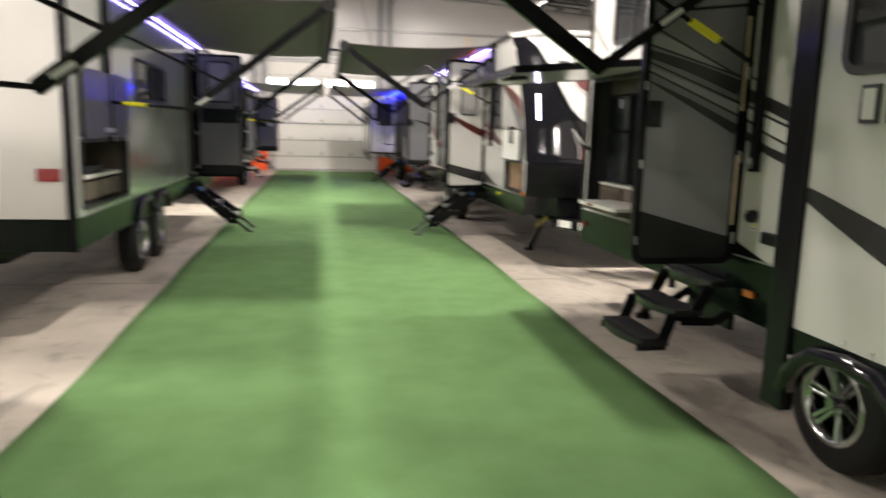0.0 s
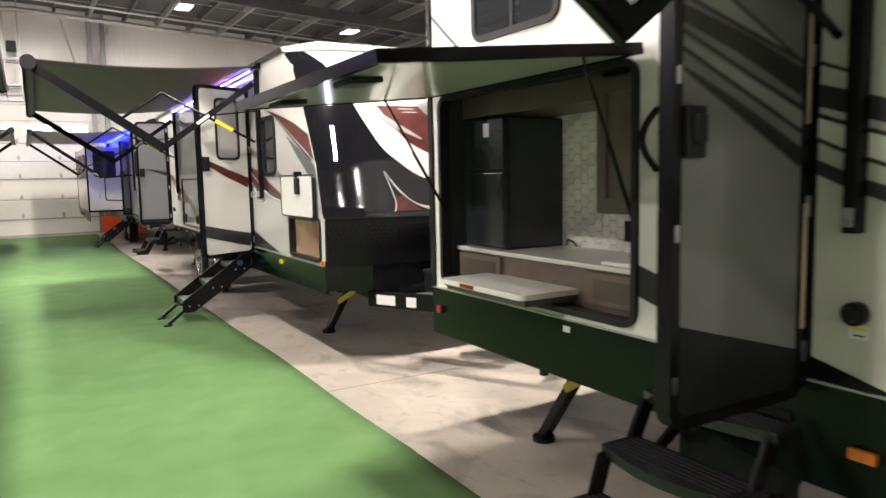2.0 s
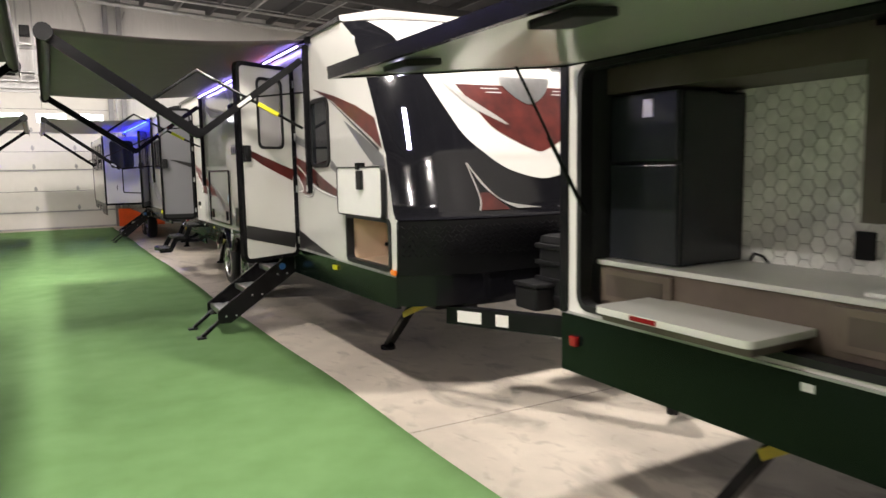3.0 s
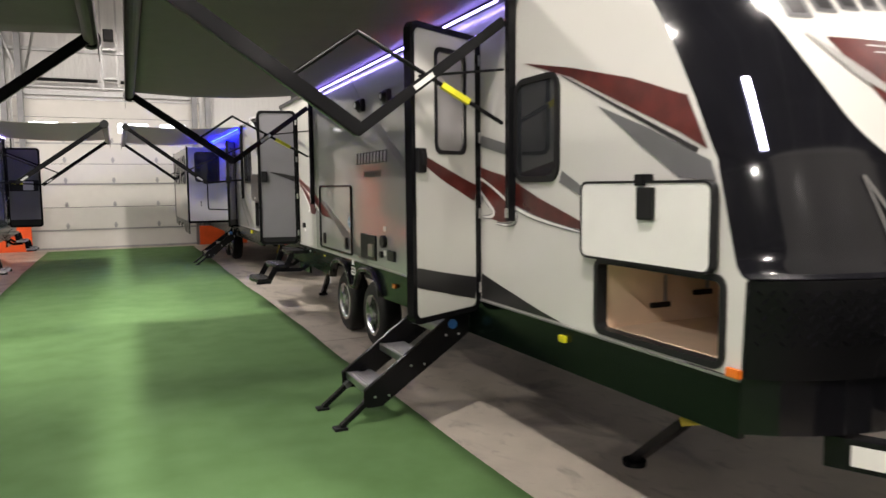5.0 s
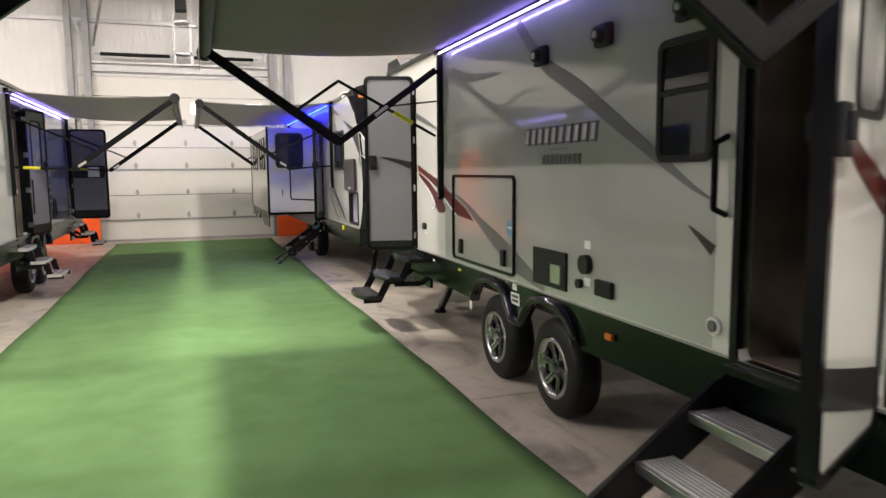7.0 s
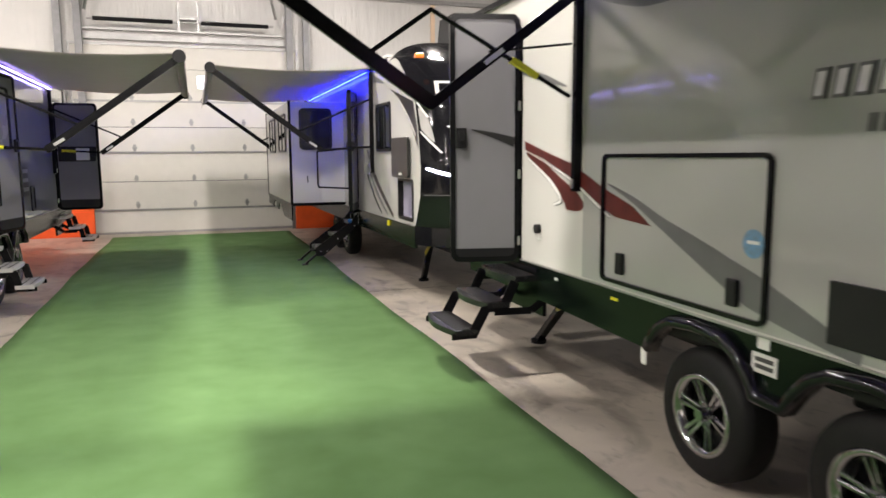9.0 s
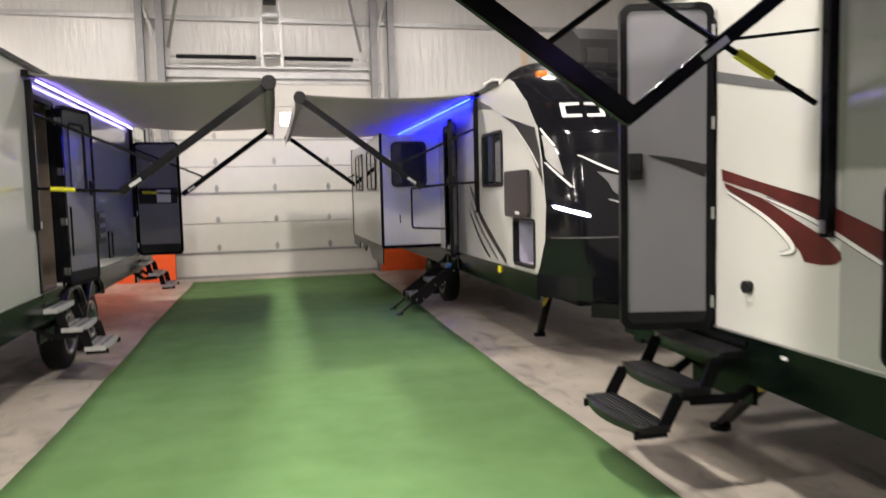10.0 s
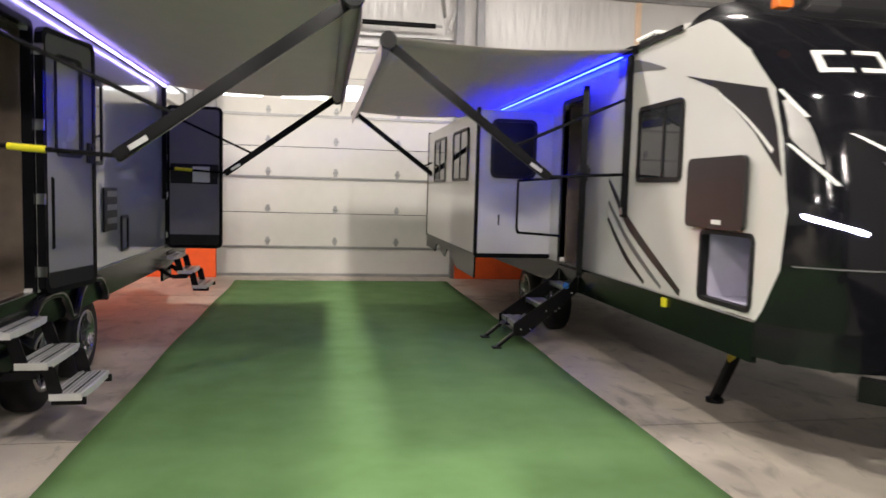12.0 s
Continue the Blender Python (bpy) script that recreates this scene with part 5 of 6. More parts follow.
for sp_, wd in HOOKS:
    graphic(R2, sp_, [w + 0.014 for w in wd], GRAPHIC_GREY, d=0.0050)
    graphic(R2, sp_, wd, LABEL, d=0.0072, name="outline")
decal(R2, [(9.696, 2.382), (9.196, 2.281), (8.692, 2.156), (8.33, 2.035), (8.205, 1.80), (8.371, 1.882), (8.689, 2.015), (9.195, 2.229)], GRAPHIC_RED, 0.006)
decal(R2, [(8.958, 2.053), (8.576, 1.914), (8.185, 1.75), (8.15, 1.665), (8.365, 1.682), (8.628, 1.839)], GRAPHIC_GREY, 0.0055)
decal(R2, [(10.27, 0.875), (10.27, 1.05), (9.99, 0.994), (9.51, 0.906), (9.3, 0.875)], GRAPHIC_DARK, 0.0036, "swoosh_foot")
for sp_, wd, mt in (([(9.3, 2.255), (8.69, 1.985), (8.26, 1.795)], (0.004, 0.018, 0.024), GRAPHIC_DARK), ([(10.27, 1.955), (9.82, 1.86)], (0.075, 0.07), GRAPHIC_GREY), ([(9.30, 1.70), (9.1, 1.62), (8.93, 1.55)], (0.07, 0.05, 0.01), GRAPHIC_GREY), 
                    ([(14.66, 1.492), (14.38, 1.407), (14.1, 1.295), (13.84, 1.20), (13.4, 1.04), (12.85, 0.885)], (0.005, 0.035, 0.065, 0.11, 0.17, 0.04), GRAPHIC_GREY), ([(13.3, 2.76), (12.9, 2.43), (12.45, 2.22), (12.0, 1.98), (11.6, 1.77), (11.34, 1.63), (11.18, 1.565)], (0.08, 0.10, 0.11, 0.09, 0.06, 0.03, 0.008), GRAPHIC_GREY), ([(14.75, 2.62), (14.3, 2.5), (13.6, 2.45)], (0.08, 0.08, 0.01), GRAPHIC_GREY), ([(15.9, 2.3), (15.5, 2.2), (15.2, 2.12)], (0.06, 0.05, 0.01), GRAPHIC_GREY), ([(11.34, 1.436), (11.16, 1.33)], (0.005, 0.06), GRAPHIC_DARK)):
    graphic(R2, sp_, wd, mt, d=0.0045)
part("gloss_panel", wbox(R2, 0.0008, 0.0016, 11.15, 14.95, 0.875, 2.78), GELCOAT_GREY, root, "grey gloss side panel")
door_in = open_box(R2, 15.94, 16.55, 0.87, 2.58, 0.9, WOOD, "entry_interior")
part("entry_frame", ring(nb(), "x", X(R2, -0.05), X(R2, 0.016), 15.885, 16.605, 0.82, 2.64, 0.06, 0.045), BLACK, root)
lf, put = door_leaf(R2, 15.90, 167, 0.515, 0.86, 2.70, DOOR_GREY, 0.955, label="grey rear entry door standing open", grip=0.51)
put(part("stripe", band(nb(), "y", 0.0185, 0.0215, [(0.36, 1.86), (0.2, 1.82), (0.03, 1.765)], (0.006, 0.04, 0.075)), GRAPHIC_DARK, lf))
part("speaker_port", tube(nb(), (X(R2, 0), 15.58, 1.13), (X(R2, 0.035), 15.58, 1.13), 0.034, 14), BLACK_PLASTIC, root)
sticker(R2, 15.57, 1.07, 0.06, 0.04)
sticker(R2, 15.3, 0.80, 0.05, 0.02)
sticker(R2, 14.55, 0.80, 0.08, 0.02, YELLOW)
scissor_steps(R2, 15.57, 16.24, 0.71, base=0.40, first=0.22)
lb = sticker(R2, 13.33, 0.738, 0.15, 0.09)
for a, b in ((0.745, 0.765), (0.712, 0.732)):
    part("ink", wbox(R2, 0.0062, 0.007, 13.275, 13.385, a, b), LABEL_INK, lb)
sticker(R2, 13.34, 0.828, 0.075, 0.05)
sb = part("round_sticker", tube(nb(), (X(R2, 0.002), 13.433, 1.264), (X(R2, 0.005), 13.433, 1.264), 0.066, 24), mat("pale_blue_print", (0.10, 0.24, 0.42), 0.35, var=0.5, scale=40, col2=(0.30, 0.42, 0.52)), root, "round blue and white sticker")
part("print", wbox(R2, 0.0055, 0.0065, 13.395, 13.47, 1.262, 1.278), LABEL, sb)
part("hang_tag", wbox(R2, 0.03, 0.033, 14.17, 14.22, 0.50, 0.60), LABEL, root, "white paper tag")
part("porch_lamp", wbox(R2, 0.004, 0.055, 11.06, 11.14, 2.62, 2.69, 0.01), PORCH, root, "lit amber porch lamp")
part("swoosh", plate(nb(), "x", X(R2, 0.002), X(R2, 0.006), [(16.97, 0.875), (16.97, 1.12), (16.85, 1.05), (16.7, 0.985), (16.5, 0.93), (16.2, 0.875)]), GRAPHIC_DARK, root, "dark swoosh graphic")
graphic(R2, [(16.97, 2.52), (16.5, 2.48), (15.9, 2.44)], (0.11, 0.10, 0.08), GRAPHIC_GREY)
marker(R2, 16.94, 0.79, RED_LENS, 0.09, 0.06, "tail_marker")
part("bumper", boxed(2.36, 4.5, 17.06, 17.18, 0.50, 0.61, bevel=0.008), BLACK, root, "black square-tube bumper")
# hitch
bm = nb()
for s in (-1, 1):
    bar(bm, (3.43 + s * 0.85, 7.9, 0.56), (3.43, 6.3, 0.56), 0.09, 0.13)
h = part("tow_hitch", bm, BLACK, root, "black A-frame tow hitch")
bb = part("bottle_cover", boxed(3.1, 3.76, 7.06, 7.50, 0.63, 1.16, bevel=0.05), BLACK_PLASTIC, h, "black moulded gas bottle cover")
for k in range(4):
    part("rib", boxed(3.085, 3.775, 7.04, 7.52, 0.70 + 0.12 * k, 0.735 + 0.12 * k, bevel=0.01), BLACK_PLASTIC, bb)
bt = part("battery_box", boxed(2.94, 3.10, 7.30, 7.56, 0.63, 0.79, bevel=0.02), BLACK_PLASTIC, h, "black battery box")
part("lid", boxed(2.93, 3.11, 7.29, 7.57, 0.791, 0.825, bevel=0.012), BLACK_PLASTIC, bt)
d = (Vector((3.43, 6.3, 0)) - Vector((2.58, 7.9, 0))).normalized()
o = Vector((2.58, 7.9, 0.56)) + Vector((d.y, -d.x, 0)) * 0.048
for a, w in ((0.10, 0.20), (0.42, 0.10)):
    part("label", bar(nb(), o + d * a, o + d * (a + w), 0.004, 0.085), LABEL, h, "white printed label")
part("jack_post", tube(nb(), (3.43, 6.5, 0.05), (3.43, 6.5, 1.0), 0.04), BLACK, h)

root.rotation_euler = (0, 0, -radians(0.62))

# ======== trailer with blue awning light, aisle side x = 2.26 ========
root = thing("travel_trailer", (3.4, 22.5, 0), "white travel trailer with black front cap and blue awning light", "trailer", "trailers on display")
R3 = (root, 2.26, -1)
SEAM3 = [(18.76, 0.86), (18.70, 0.93), (18.55, 1.20), (18.515, 1.54), (18.60, 1.98), (18.70, 2.27), (18.99, 2.56), (19.35, 2.80), (19.5, 2.86)]
shell(R3, 18.5, 27.0, 2.88, [rrect(18.82, 19.42, 0.92, 1.38, 0.05), rrect(19.76, 20.52, 1.73, 2.36, 0.06), rrect(21.78, 22.42, 0.86, 2.6, 0.05), rect(22.9, 26.6, 0.95, 2.5)], seam=SEAM3, wall_mat=GELCOAT, roof_back=0.33)
cap3, at3 = front_cap(R3, SEAM3, lambda z: 0.28 if z > 1.6 else seam_y(SEAM3, z) - 18.24, crown=0.20)
CAP3_STRIPES = (
    ([(2.094, -0.935, -0.915), (2.18, -0.965, -0.95), (2.266, -0.992, -0.98)], LABEL), ([(1.70, -0.85, -0.828), (1.82, -0.93, -0.91), (1.94, -0.992, -0.98)], LABEL),
    ([(1.82, -0.90, -0.885), (1.957, -0.975, -0.905), (2.077, -0.98, -0.925), (2.197, -0.985, -0.972)], SILVER), ([(1.745, -0.16, -0.06), (1.769, -0.31, -0.24), (1.854, -0.565, -0.515), (1.995, -0.79, -0.77)], LABEL),
    ([(1.505, -0.26, -0.10), (1.546, -0.49, -0.43), (1.585, -0.60, -0.58)], LABEL), ([(1.563, -0.42, -0.10), (1.649, -0.54, -0.20), (1.74, -0.58, -0.28), (1.837, -0.66, -0.64)], GRAPHIC_GREY),
    ([(1.425, -0.752, -0.735), (1.45, -0.81, -0.735), (1.50, -0.94, -0.87), (1.535, -0.965, -0.95)], LED_DOT), ([(1.228, -0.97, 0.97), (1.236, -0.97, 0.97)], GRAPHIC_GREY))
for k, (rows, mt) in enumerate(CAP3_STRIPES):
    cap_strip(at3, cap3, rows, mt, "stripe", off=0.006 + 0.001 * k)
for k in range(9):
    u = -0.83 + k * 0.185
    lb = cap_strip(at3, cap3, [(2.362, u, u + 0.145), (2.392, u + 0.004, u + 0.149)], LABEL, "letter_block", off=0.010, n=3)
    cap_strip(at3, lb, [(2.485, u + 0.018, u + 0.163), (2.515, u + 0.022, u + 0.167)], LABEL, "bar", off=0.010, n=3)
    cap_strip(at3, lb, [(2.388, u + (0.115 if k % 2 else 0.004), u + (0.149 if k % 2 else 0.038)), (2.488, u + (0.13 if k % 2 else 0.018), u + (0.163 if k % 2 else 0.052))], LABEL, "bar", off=0.010, n=2)
window(R3, 19.76, 20.52, 1.73, 2.36, 0.06, [("v", 20.06)])
# The violet of the LED light is put into the liner's colour.
open_box(R3, 18.82, 19.42, 0.92, 1.38, 0.8, mat("violet_lit_liner", (0.52, 0.50, 0.62), 0.5), "storage_bay", "pale storage bay")
part("bay_frame", ring(nb(), "x", X(R3, -0.05), X(R3, 0.014), 18.80, 19.44, 0.90, 1.40, 0.06, 0.03), BLACK_PLASTIC, root)
hd = part("bay_hatch", plate(nb(), "x", X(R3, 0.02), X(R3, 0.05), rrect(18.88, 19.59, 1.41, 1.89, 0.05)), GRAPHIC_DARK, root, "dark baggage hatch folded up")
part("latch", wbox(R3, 0.0505, 0.06, 19.12, 19.22, 1.44, 1.47), LABEL, hd)
open_box(R3, 21.79, 22.41, 0.87, 2.58, 0.9, WOOD, "entry_interior")
part("entry_frame", ring(nb(), "x", X(R3, -0.05), X(R3, 0.016), 21.735, 22.465, 0.82, 2.64, 0.06, 0.045), BLACK, root)
lf, put = door_leaf(R3, 21.74, 250, 0.64, 0.84, 2.62, DOOR_GREY, 0.98, win=(0.16, 0.46, 1.8, 2.45), label="dark entry door standing open")
stair(R3, 21.80, 22.40, 0.86)
part("grab_rail", path_tube(nb(), [(X(R3, 0), 22.4, 1.15), (X(R3, 0.5), 22.4, 1.18), (X(R3, 0.52), 22.4, 1.22), (X(R3, 0.52), 22.4, 1.75), (X(R3, 0), 22.4, 1.8)], 0.014), BLACK, root)
awning(R3, 20.7, 26.2, fabric=FABRIC_LIGHT, led=LED_BLUE, led_label="lit blue LED strip", zr=2.80, zw=2.86, style="b", labelled=False)
jack(R3, 19.9, 19.6, -0.46)
wheel(R3, 22.9, -0.02)
wheel(R3, 23.8, -0.02)
marker(R3, 19.9, 0.80, YELLOW, 0.06, 0.07, "sticker")
for sp_, wd, mt in (([(21.0, 2.75), (20.6, 2.72), (20.1, 2.62)], (0.16, 0.1, 0.01), GRAPHIC_GREY), ([(21.1, 1.75), (20.6, 1.35), (19.7, 0.9)], (0.03, 0.09, 0.05), GRAPHIC_DARK), ([(21.1, 1.55), (20.6, 1.2), (20.0, 0.9)], (0.03, 0.05, 0.03), GRAPHIC_GREY), ([(21.1, 1.4), (20.7, 1.1), (20.3, 0.9)], (0.03, 0.05, 0.03), GRAPHIC_DARK)):
    graphic(R3, sp_, wd, mt)
part("swoosh", plate(nb(), "x", X(R3, 0.001), X(R3, 0.0045), [(19.77, 2.51), (19.146, 2.368), (18.775, 2.287), (18.66, 2.05), (18.585, 1.75), (18.874, 2.028), (19.076, 2.172), (19.339, 2.361)]), GRAPHIC_DARK, root, "dark swoosh graphic")
graphic(R3, [(19.30, 2.325), (19.076, 2.19), (18.86, 2.045), (18.68, 1.90)], (0.004, 0.016, 0.022, 0.03), LABEL, d=0.0062, name="outline")
# slide-out with wheel cut-outs
SD = 0.9
sl = part("slide_out", wbox(R3, -0.05, SD, 22.82, 26.6, 0.90, 2.56, 0.01), GELCOAT, root, "white slide-out room")
sk = [(22.82, 0.62), (22.82, 0.9), (26.6, 0.9), (26.6, 0.7), (26.0, 0.7)] + [(25.4 + 0.42 * math.cos(radians(a)), 0.42 + 0.40 * math.sin(radians(a))) for a in range(40, 145, 15)] + [(24.5 + 0.42 * math.cos(radians(a)), 0.42 + 0.40 * math.sin(radians(a))) for a in range(40, 145, 15)] + [(23.9, 0.62)]
part("slide_skirt", plate(nb(), "x", X(R3, SD), X(R3, SD - 0.02), sk), SKIRT, sl)
for y in (22.82, 26.6):
    part("slide_edge", wbox(R3, SD - 0.03, SD + 0.012, y - 0.012, y + 0.02, 0.88, 2.58), BLACK, sl)
part("slide_sill", wbox(R3, -0.02, SD, 22.79, 22.818, 0.86, 0.91), BLACK, sl)
fr = part("window", plate(nb(), "y", 22.79, 22.825, rrect(1.52, 2.06, 1.78, 2.46, 0.08), [rrect(1.555, 2.025, 1.815, 2.425, 0.05)]), BLACK_PLASTIC, root)
part("pane", boxed(1.54, 2.04, 22.805, 22.815, 1.8, 2.44), GLASS_DARK, fr)
T3 = (root, X(R3, SD), -1)
for a, b in ((23.3, 24.3), (24.9, 25.9)):
    window(T3, a, b, 1.75, 2.4, 0.06, [("v", (a + b) / 2)])
part("slot_vent", boxed(1.63, 1.645, 22.808, 22.82, 1.24, 1.36), BLACK, root)
bm = nb()
for s in (-1, 1):
    bar(bm, (3.48 + s * 0.85, 18.3, 0.56), (3.48, 16.9 + 0.4, 0.56), 0.09, 0.13)
h = part("tow_hitch", bm, BLACK, root, "black A-frame tow hitch")
d = (Vector((3.48, 17.3, 0)) - Vector((2.63, 18.3, 0))).normalized()
o = Vector((2.63, 18.3, 0.56)) + Vector((d.y, -d.x, 0)) * 0.048
for a, w in ((0.40, 0.05), (0.50, 0.13)):
    part("label", bar(nb(), o + d * a, o + d * (a + w), 0.004, 0.085), LABEL, h, "white printed label")
part("jack_post", tube(nb(), (3.48, 17.45, 0.05), (3.48, 17.45, 0.95), 0.04), BLACK, h)
ac = part("air_conditioner", plate(nb(), "x", 3.30, 4.2, [(19.95, 2.985), (20.02, 3.42), (20.25, 3.59), (20.85, 3.59), (21.05, 2.985)]), BLACK_PLASTIC, root, "black roof air conditioner")
part("grille", boxed(3.36, 3.62, 19.93, 19.99, 3.13, 3.3, bevel=0.01), GRAPHIC_DARK, ac)
rv = part("roof_vent", boxed(2.50, 2.85, 20.80, 21.15, 2.97, 3.05, bevel=0.02), BLACK_PLASTIC, root, "low roof vent")
part("cover", boxed(2.48, 2.87, 20.78, 21.17, 3.051, 3.08, bevel=0.012), WHITE, rv)
part("marker_lamp", boxed(2.30, 2.40, 18.78, 18.86, 2.77, 2.83, bevel=0.012), AMBER, root, "amber marker lamp")

# ======== first trailer on the other side ========
root = thing("travel_trailer", (-3.4, 9.0, 0), "white travel trailer with outdoor kitchen and violet awning light", "trailer", "trailers on display")
L1 = (root, -2.2, 1)
shell(L1, 5.6, 13.2, 2.88, [rrect(5.85, 7.25, 0.92, 1.46, 0.06), rrect(10.80, 11.46, 0.86, 2.64, 0.05), rrect(7.7, 9.2, 1.85, 2.3, 0.08)], wall_mat=GELCOAT_GREY)
part("front_wall", boxed(-4.6, -2.25, 5.6, 5.65, 0.86, 2.88), GELCOAT_PALE, root, "white end wall")
part("end_skirt", boxed(-4.6, -2.22, 5.605, 5.64, 0.6, 0.855), SKIRT, root)
part("end_trim", boxed(-2.235, -2.17, 5.585, 5.62, 0.6, 2.88), BLACK, root)
tl = part("tail_lamp", boxed(-2.44, -2.27, 5.575, 5.598, 1.155, 1.255, bevel=0.008), RED_LENS, root, "dark red tail lamp")
kit = open_box(L1, 5.85, 7.25, 0.92, 1.46, 0.6, WOOD_DARK, "kitchen_recess")
part("worktop", wbox(L1, -0.58, -0.06, 5.87, 7.23, 1.13, 1.16), COUNTER, kit)
part("drawer_front", wbox(L1, -0.075, -0.058, 5.95, 6.55, 0.95, 1.1), WOOD, kit)
part("drawer_front", wbox(L1, -0.075, -0.058, 6.60, 7.15, 0.95, 1.1), WOOD, kit)
part("stove", wbox(L1, -0.50, -0.12, 6.3, 6.9, 1.161, 1.23, 0.01), BLACK_PLASTIC, kit)
part("kitchen_frame", ring(nb(), "x", X(L1, -0.05), X(L1, 0.02), 5.83, 7.27, 0.9, 1.48, 0.06, 0.03), BLACK_PLASTIC, root)
kh = part("kitchen_hatch", plate(nb(), "x", X(L1, 0.012), X(L1, 0.045), rrect(5.84, 7.26, 1.49, 2.05, 0.05)), GRAPHIC_DARK, root, "dark kitchen hatch folded up against the wall")
part("latch", wbox(L1, 0.0455, 0.06, 6.42, 6.66, 1.53, 1.57, 0.004), ALU, kh)
window(L1, 7.7, 9.2, 1.85, 2.3, 0.08)
open_box(L1, 10.81, 11.45, 0.87, 2.62, 0.9, WOOD, "entry_interior")
part("entry_frame", ring(nb(), "x", X(L1, -0.05), X(L1, 0.016), 10.76, 11.5, 0.82, 2.68, 0.06, 0.045), BLACK, root)
lf, put = door_leaf(L1, 11.48, 0, 0.68, 0.82, 2.70, DOOR_INNER, 1.0, win=(0.18, 0.50, 2.0, 2.58), label="open entry door showing its grey inner face")
put(part("door_pocket", boxed(0.06, 0.62, -0.034, -0.019, 1.66, 1.88), BLACK_PLASTIC, lf))
stair(L1, 10.82, 11.44, 0.86)
awning(L1, 6.65, 11.7, led=LED_WHITE, led_label="lit violet-white LED strip", out=2.0, style="b")
for y in (7.9, 8.8):
    wheel(L1, y, -0.02)
arch(L1, (8.8, 7.9), half=0.41)
for sp_, wd, mt in (([(10.6, 1.55), (10.0, 1.2), (9.3, 0.9)], (0.03, 0.12, 0.05), GRAPHIC_DARK),):
    graphic(L1, sp_, wd, mt)

# ======== second trailer on the other side ========
root = thing("travel_trailer", (-3.4, 20.5, 0), "dark-graphic travel trailer with two open entries and violet awning light", "trailer", "trailers on display")
L2 = (root, -2.27, 1)
shell(L2, 15.0, 25.2, 2.88, [rrect(19.23, 19.88, 0.86, 2.6, 0.05), rrect(23.96, 24.58, 0.86, 2.5, 0.05), rrect(20.9, 21.4, 1.75, 2.45, 0.06), rrect(17.2, 18.3, 1.7, 2.35, 0.08)], wall_mat=GELCOAT_GREY)
part("front_wall", boxed(-4.6, -2.25, 15.0, 15.05, 0.86, 2.88), WHITE, root)
window(L2, 20.9, 21.4, 1.75, 2.45, 0.06)
window(L2, 17.2, 18.3, 1.7, 2.35, 0.08)
open_box(L2, 19.24, 19.87, 0.87, 2.58, 0.9, WOOD, "entry_interior")
open_box(L2, 23.97, 24.57, 0.87, 2.48, 0.9, WOOD, "entry_interior")
for a in (19.19, 23.91):
    part("entry_frame", ring(nb(), "x", X(L2, -0.05), X(L2, 0.016), a, a + 0.73, 0.82, 2.64, 0.06, 0.045), BLACK, root)
lf, put = door_leaf(L2, 19.97, 78, 0.64, 0.84, 2.62, DOOR_GREY, 0.98, win=(0.16, 0.46, 1.8, 2.45), label="dark entry door folded back")
lf, put = door_leaf(L2, 23.90, 0, 0.64, 0.84, 2.55, DOOR_INNER, 1.0, label="open rear entry door showing its inner face")
put(part("door_pocket", boxed(0.04, 0.59, -0.034, -0.019, 1.62, 1.86), BLACK_PLASTIC, lf))
put(part("pocket_card", boxed(0.30, 0.50, -0.038, -0.0345, 1.64, 1.83), LABEL, lf))
scissor_steps(L2, 19.22, 19.78, 0.55, tread_mat=TREAD, base=0.34, label="aluminium-tread entry steps, unfolded")
scissor_steps(L2, 23.98, 24.56, 0.53, tread_mat=TREAD, base=0.34, label="aluminium-tread entry steps, unfolded")
awning(L2, 19.15, 23.75, fabric=FABRIC_LIGHT, led=LED_WHITE, led_label="lit violet-white LED strip", out=2.05, zr=2.72, zw=2.78, style="b")
for y in (20.1, 21.0):
    wheel(L2, y, -0.02)
arch(L2, (21.0, 20.1), half=0.41)

for z0, z1, yy in ((1.17, 1.56, 21.6),):
    vent = part("fridge_vent", wbox(L2, 0.002, 0.02, yy - 0.2, yy + 0.2, z0, z1, 0.01), BLACK_PLASTIC, root, "black louvred appliance vent")
    for k in range(3):
        part("louvre", wbox(L2, 0.0205, 0.03, yy - 0.15, yy + 0.15, z0 + 0.07 + 0.12 * k, z0 + 0.12 + 0.12 * k), GRAPHIC_GREY, vent)
part("access_hatch", ring(nb(), "x", X(L2, 0.002), X(L2, 0.02), 21.95, 22.2, 0.95, 1.30, 0.05, 0.03), BLACK_PLASTIC, root)

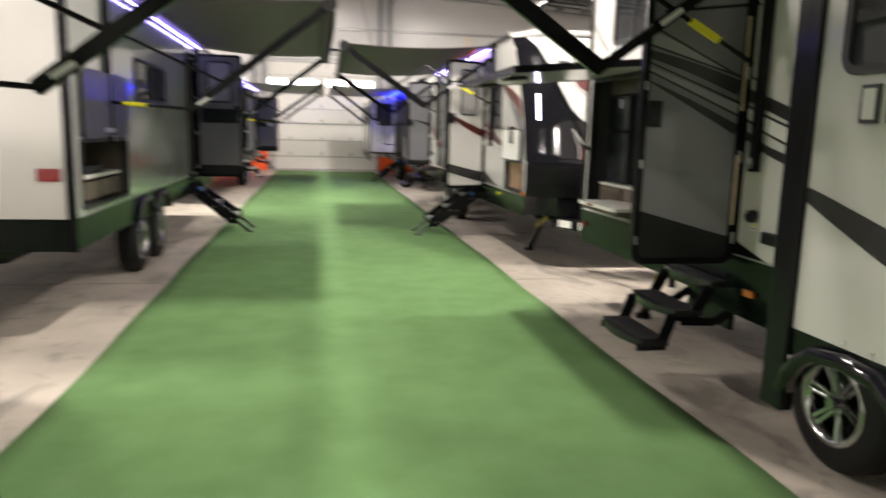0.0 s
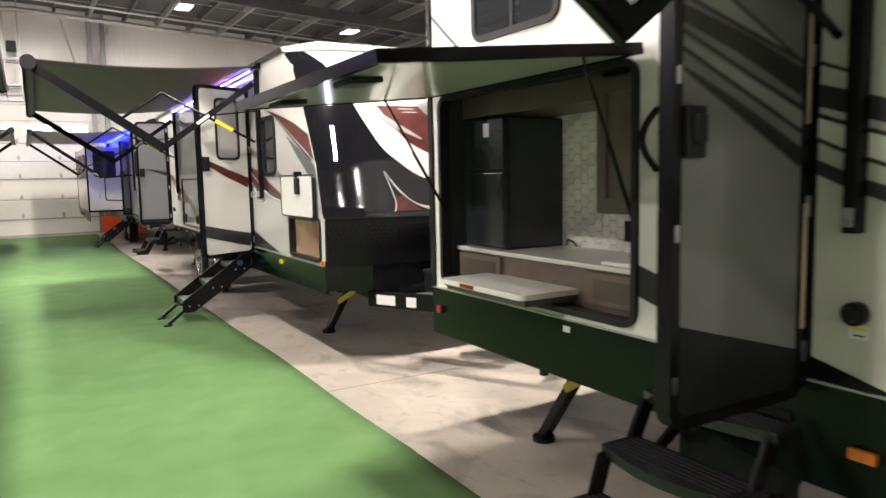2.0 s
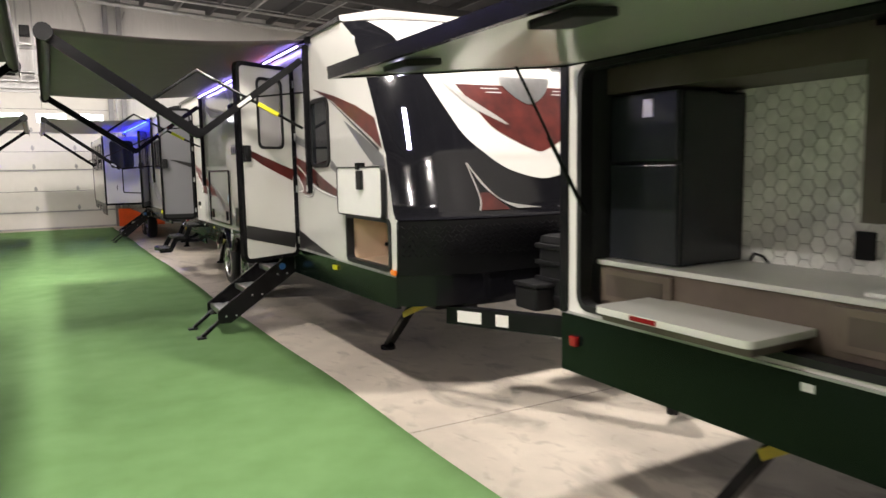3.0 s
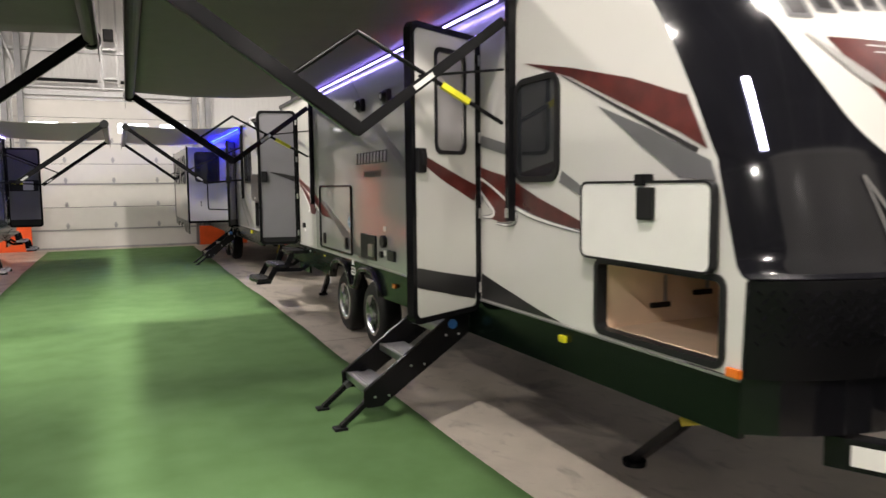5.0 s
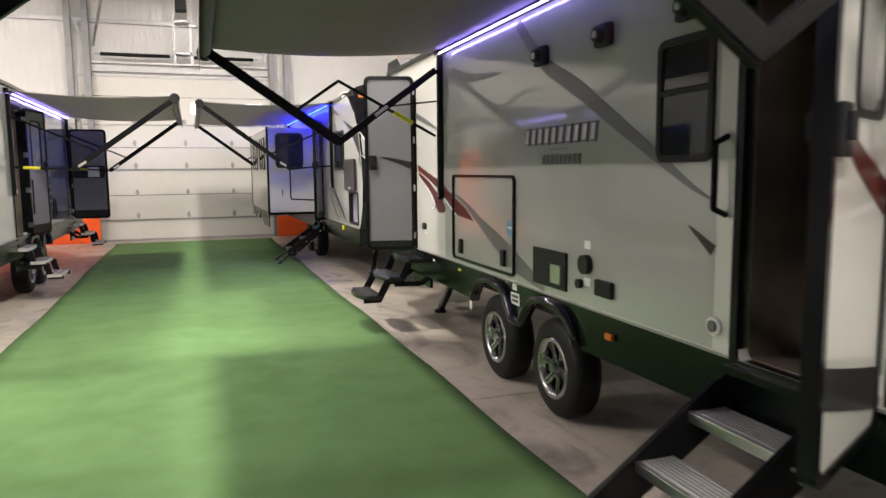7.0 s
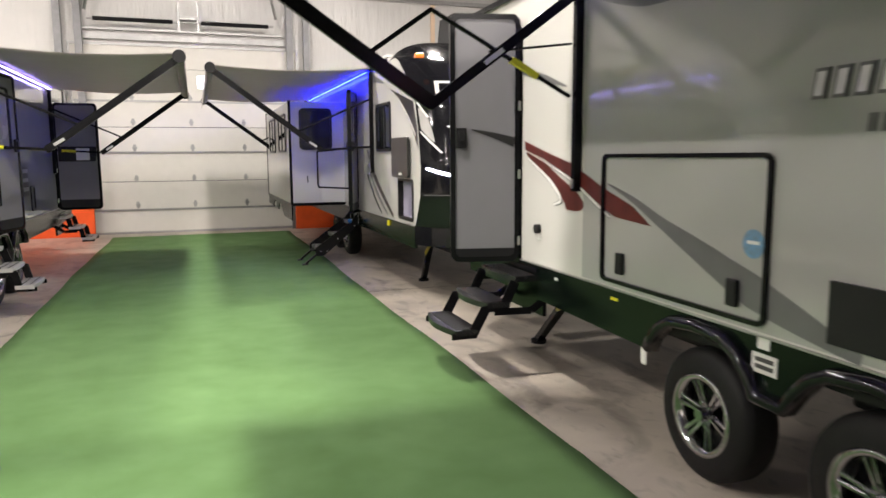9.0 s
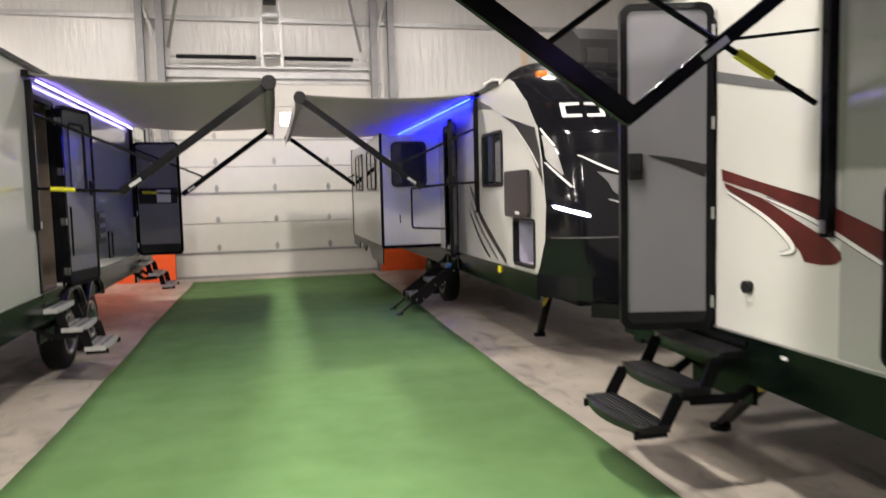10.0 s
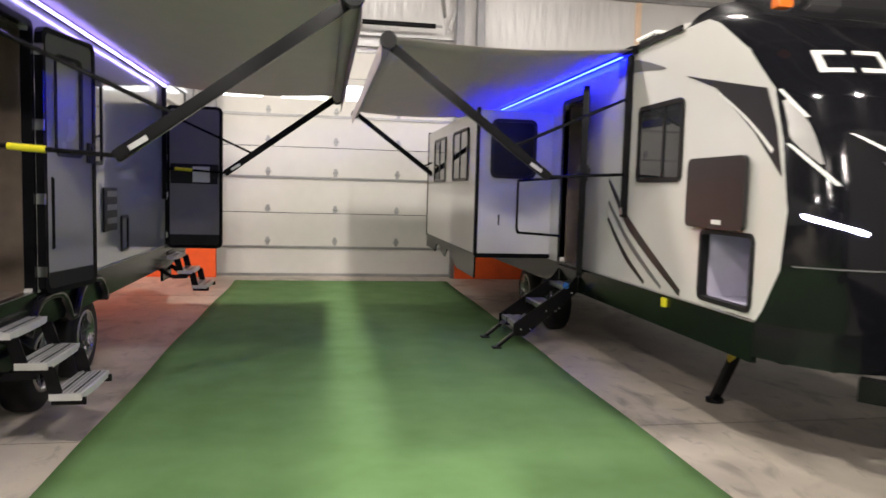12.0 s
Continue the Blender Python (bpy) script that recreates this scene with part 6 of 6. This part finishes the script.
ent = part("galley_cabinet", wbox(L2, -0.85, -0.30, 19.38, 19.83, 0.88, 1.45, 0.01), WOOD, root, "brown galley cabinet inside the entry")
part("worktop", wbox(L2, -0.87, -0.28, 19.36, 19.84, 1.452, 1.48), COUNTER, ent)
for y in (19.50, 19.60):
    part("indicator", tube(nb(), (X(L2, -0.299), y, 1.33), (X(L2, -0.29), y, 1.335), 0.012, 10), LED_BLUE_DOT, ent, "lit blue indicator")
part("upper_cabinet", wbox(L2, -0.85, -0.45, 19.38, 19.83, 1.95, 2.5, 0.01), WOOD, root)
part("grab_handle", path_tube(nb(), [(X(L2, 0.0), 20.06, 1.12), (X(L2, 0.07), 20.06, 1.15), (X(L2, 0.07), 20.06, 1.62), (X(L2, 0), 20.06, 1.65)], 0.013), BLACK, root)
part("warning_tag", wbox(L2, 0.018, 0.021, 20.02, 20.06, 1.25, 1.42), YELLOW, root)

# ======== nearest trailer on the other side ========
root = thing("travel_trailer", (-3.4, 0.0, 0), "white travel trailer with a rounded end and extended awning", "trailer", "trailers on display")
L0 = (root, -2.25, 1)
SEAM0 = [(4.30, 0.86), (4.42, 1.1), (4.46, 1.4), (4.40, 1.75), (4.22, 2.2), (3.9, 2.6), (3.6, 2.88)]
out = [(-4.5, 0.86), (-4.5, 2.88)] + [(y, z) for y, z in reversed(SEAM0)]
part("side_wall", plate(nb(), "x", X(L0, 0), X(L0, -0.05), out), WHITE, root)
part("far_wall", plate(nb(), "x", X(L0, -2.45), X(L0, -2.4), out), WHITE, root)
part("roof", wbox(L0, -2.45, 0.01, -4.5, 3.6, 2.885, 2.95), WHITE, root)
part("skirt", wbox(L0, -0.03, 0.004, -4.5, 4.28, 0.6, 0.855), SKIRT, root)
part("end_cap", grid_surface(nb(), lambda a, b: (X(L0, -2.45 * a), seam_y(SEAM0, 0.86 + 2.0 * b) + 0.1 * (1 - abs(2 * a - 1) ** 6), 0.86 + 2.0 * b), 20, 24), WHITE, root, "white moulded end cap", smooth=True)
part("underbelly", wbox(L0, -2.4, -0.04, -4.4, 4.2, 0.7, 0.78), BLACK_PLASTIC, root)
for y in (-0.6, 0.3):
    wheel(L0, y, -0.02)
awning(L0, 0.0, 3.1, out=2.05, style="b")

# orange barrier boards at the end wall
for x0, x1, h in ((-4.5, -2.2, 2.3), (2.05, 3.4, 0.55)):
    ob = part("barrier_board", boxed(x0, x1, Y1 - 0.32, Y1 - 0.26, 0, h, bevel=0.02), ORANGE)
    tagged(ob, "orange plastic barrier board standing by the wall", "barrier", "orange barriers")
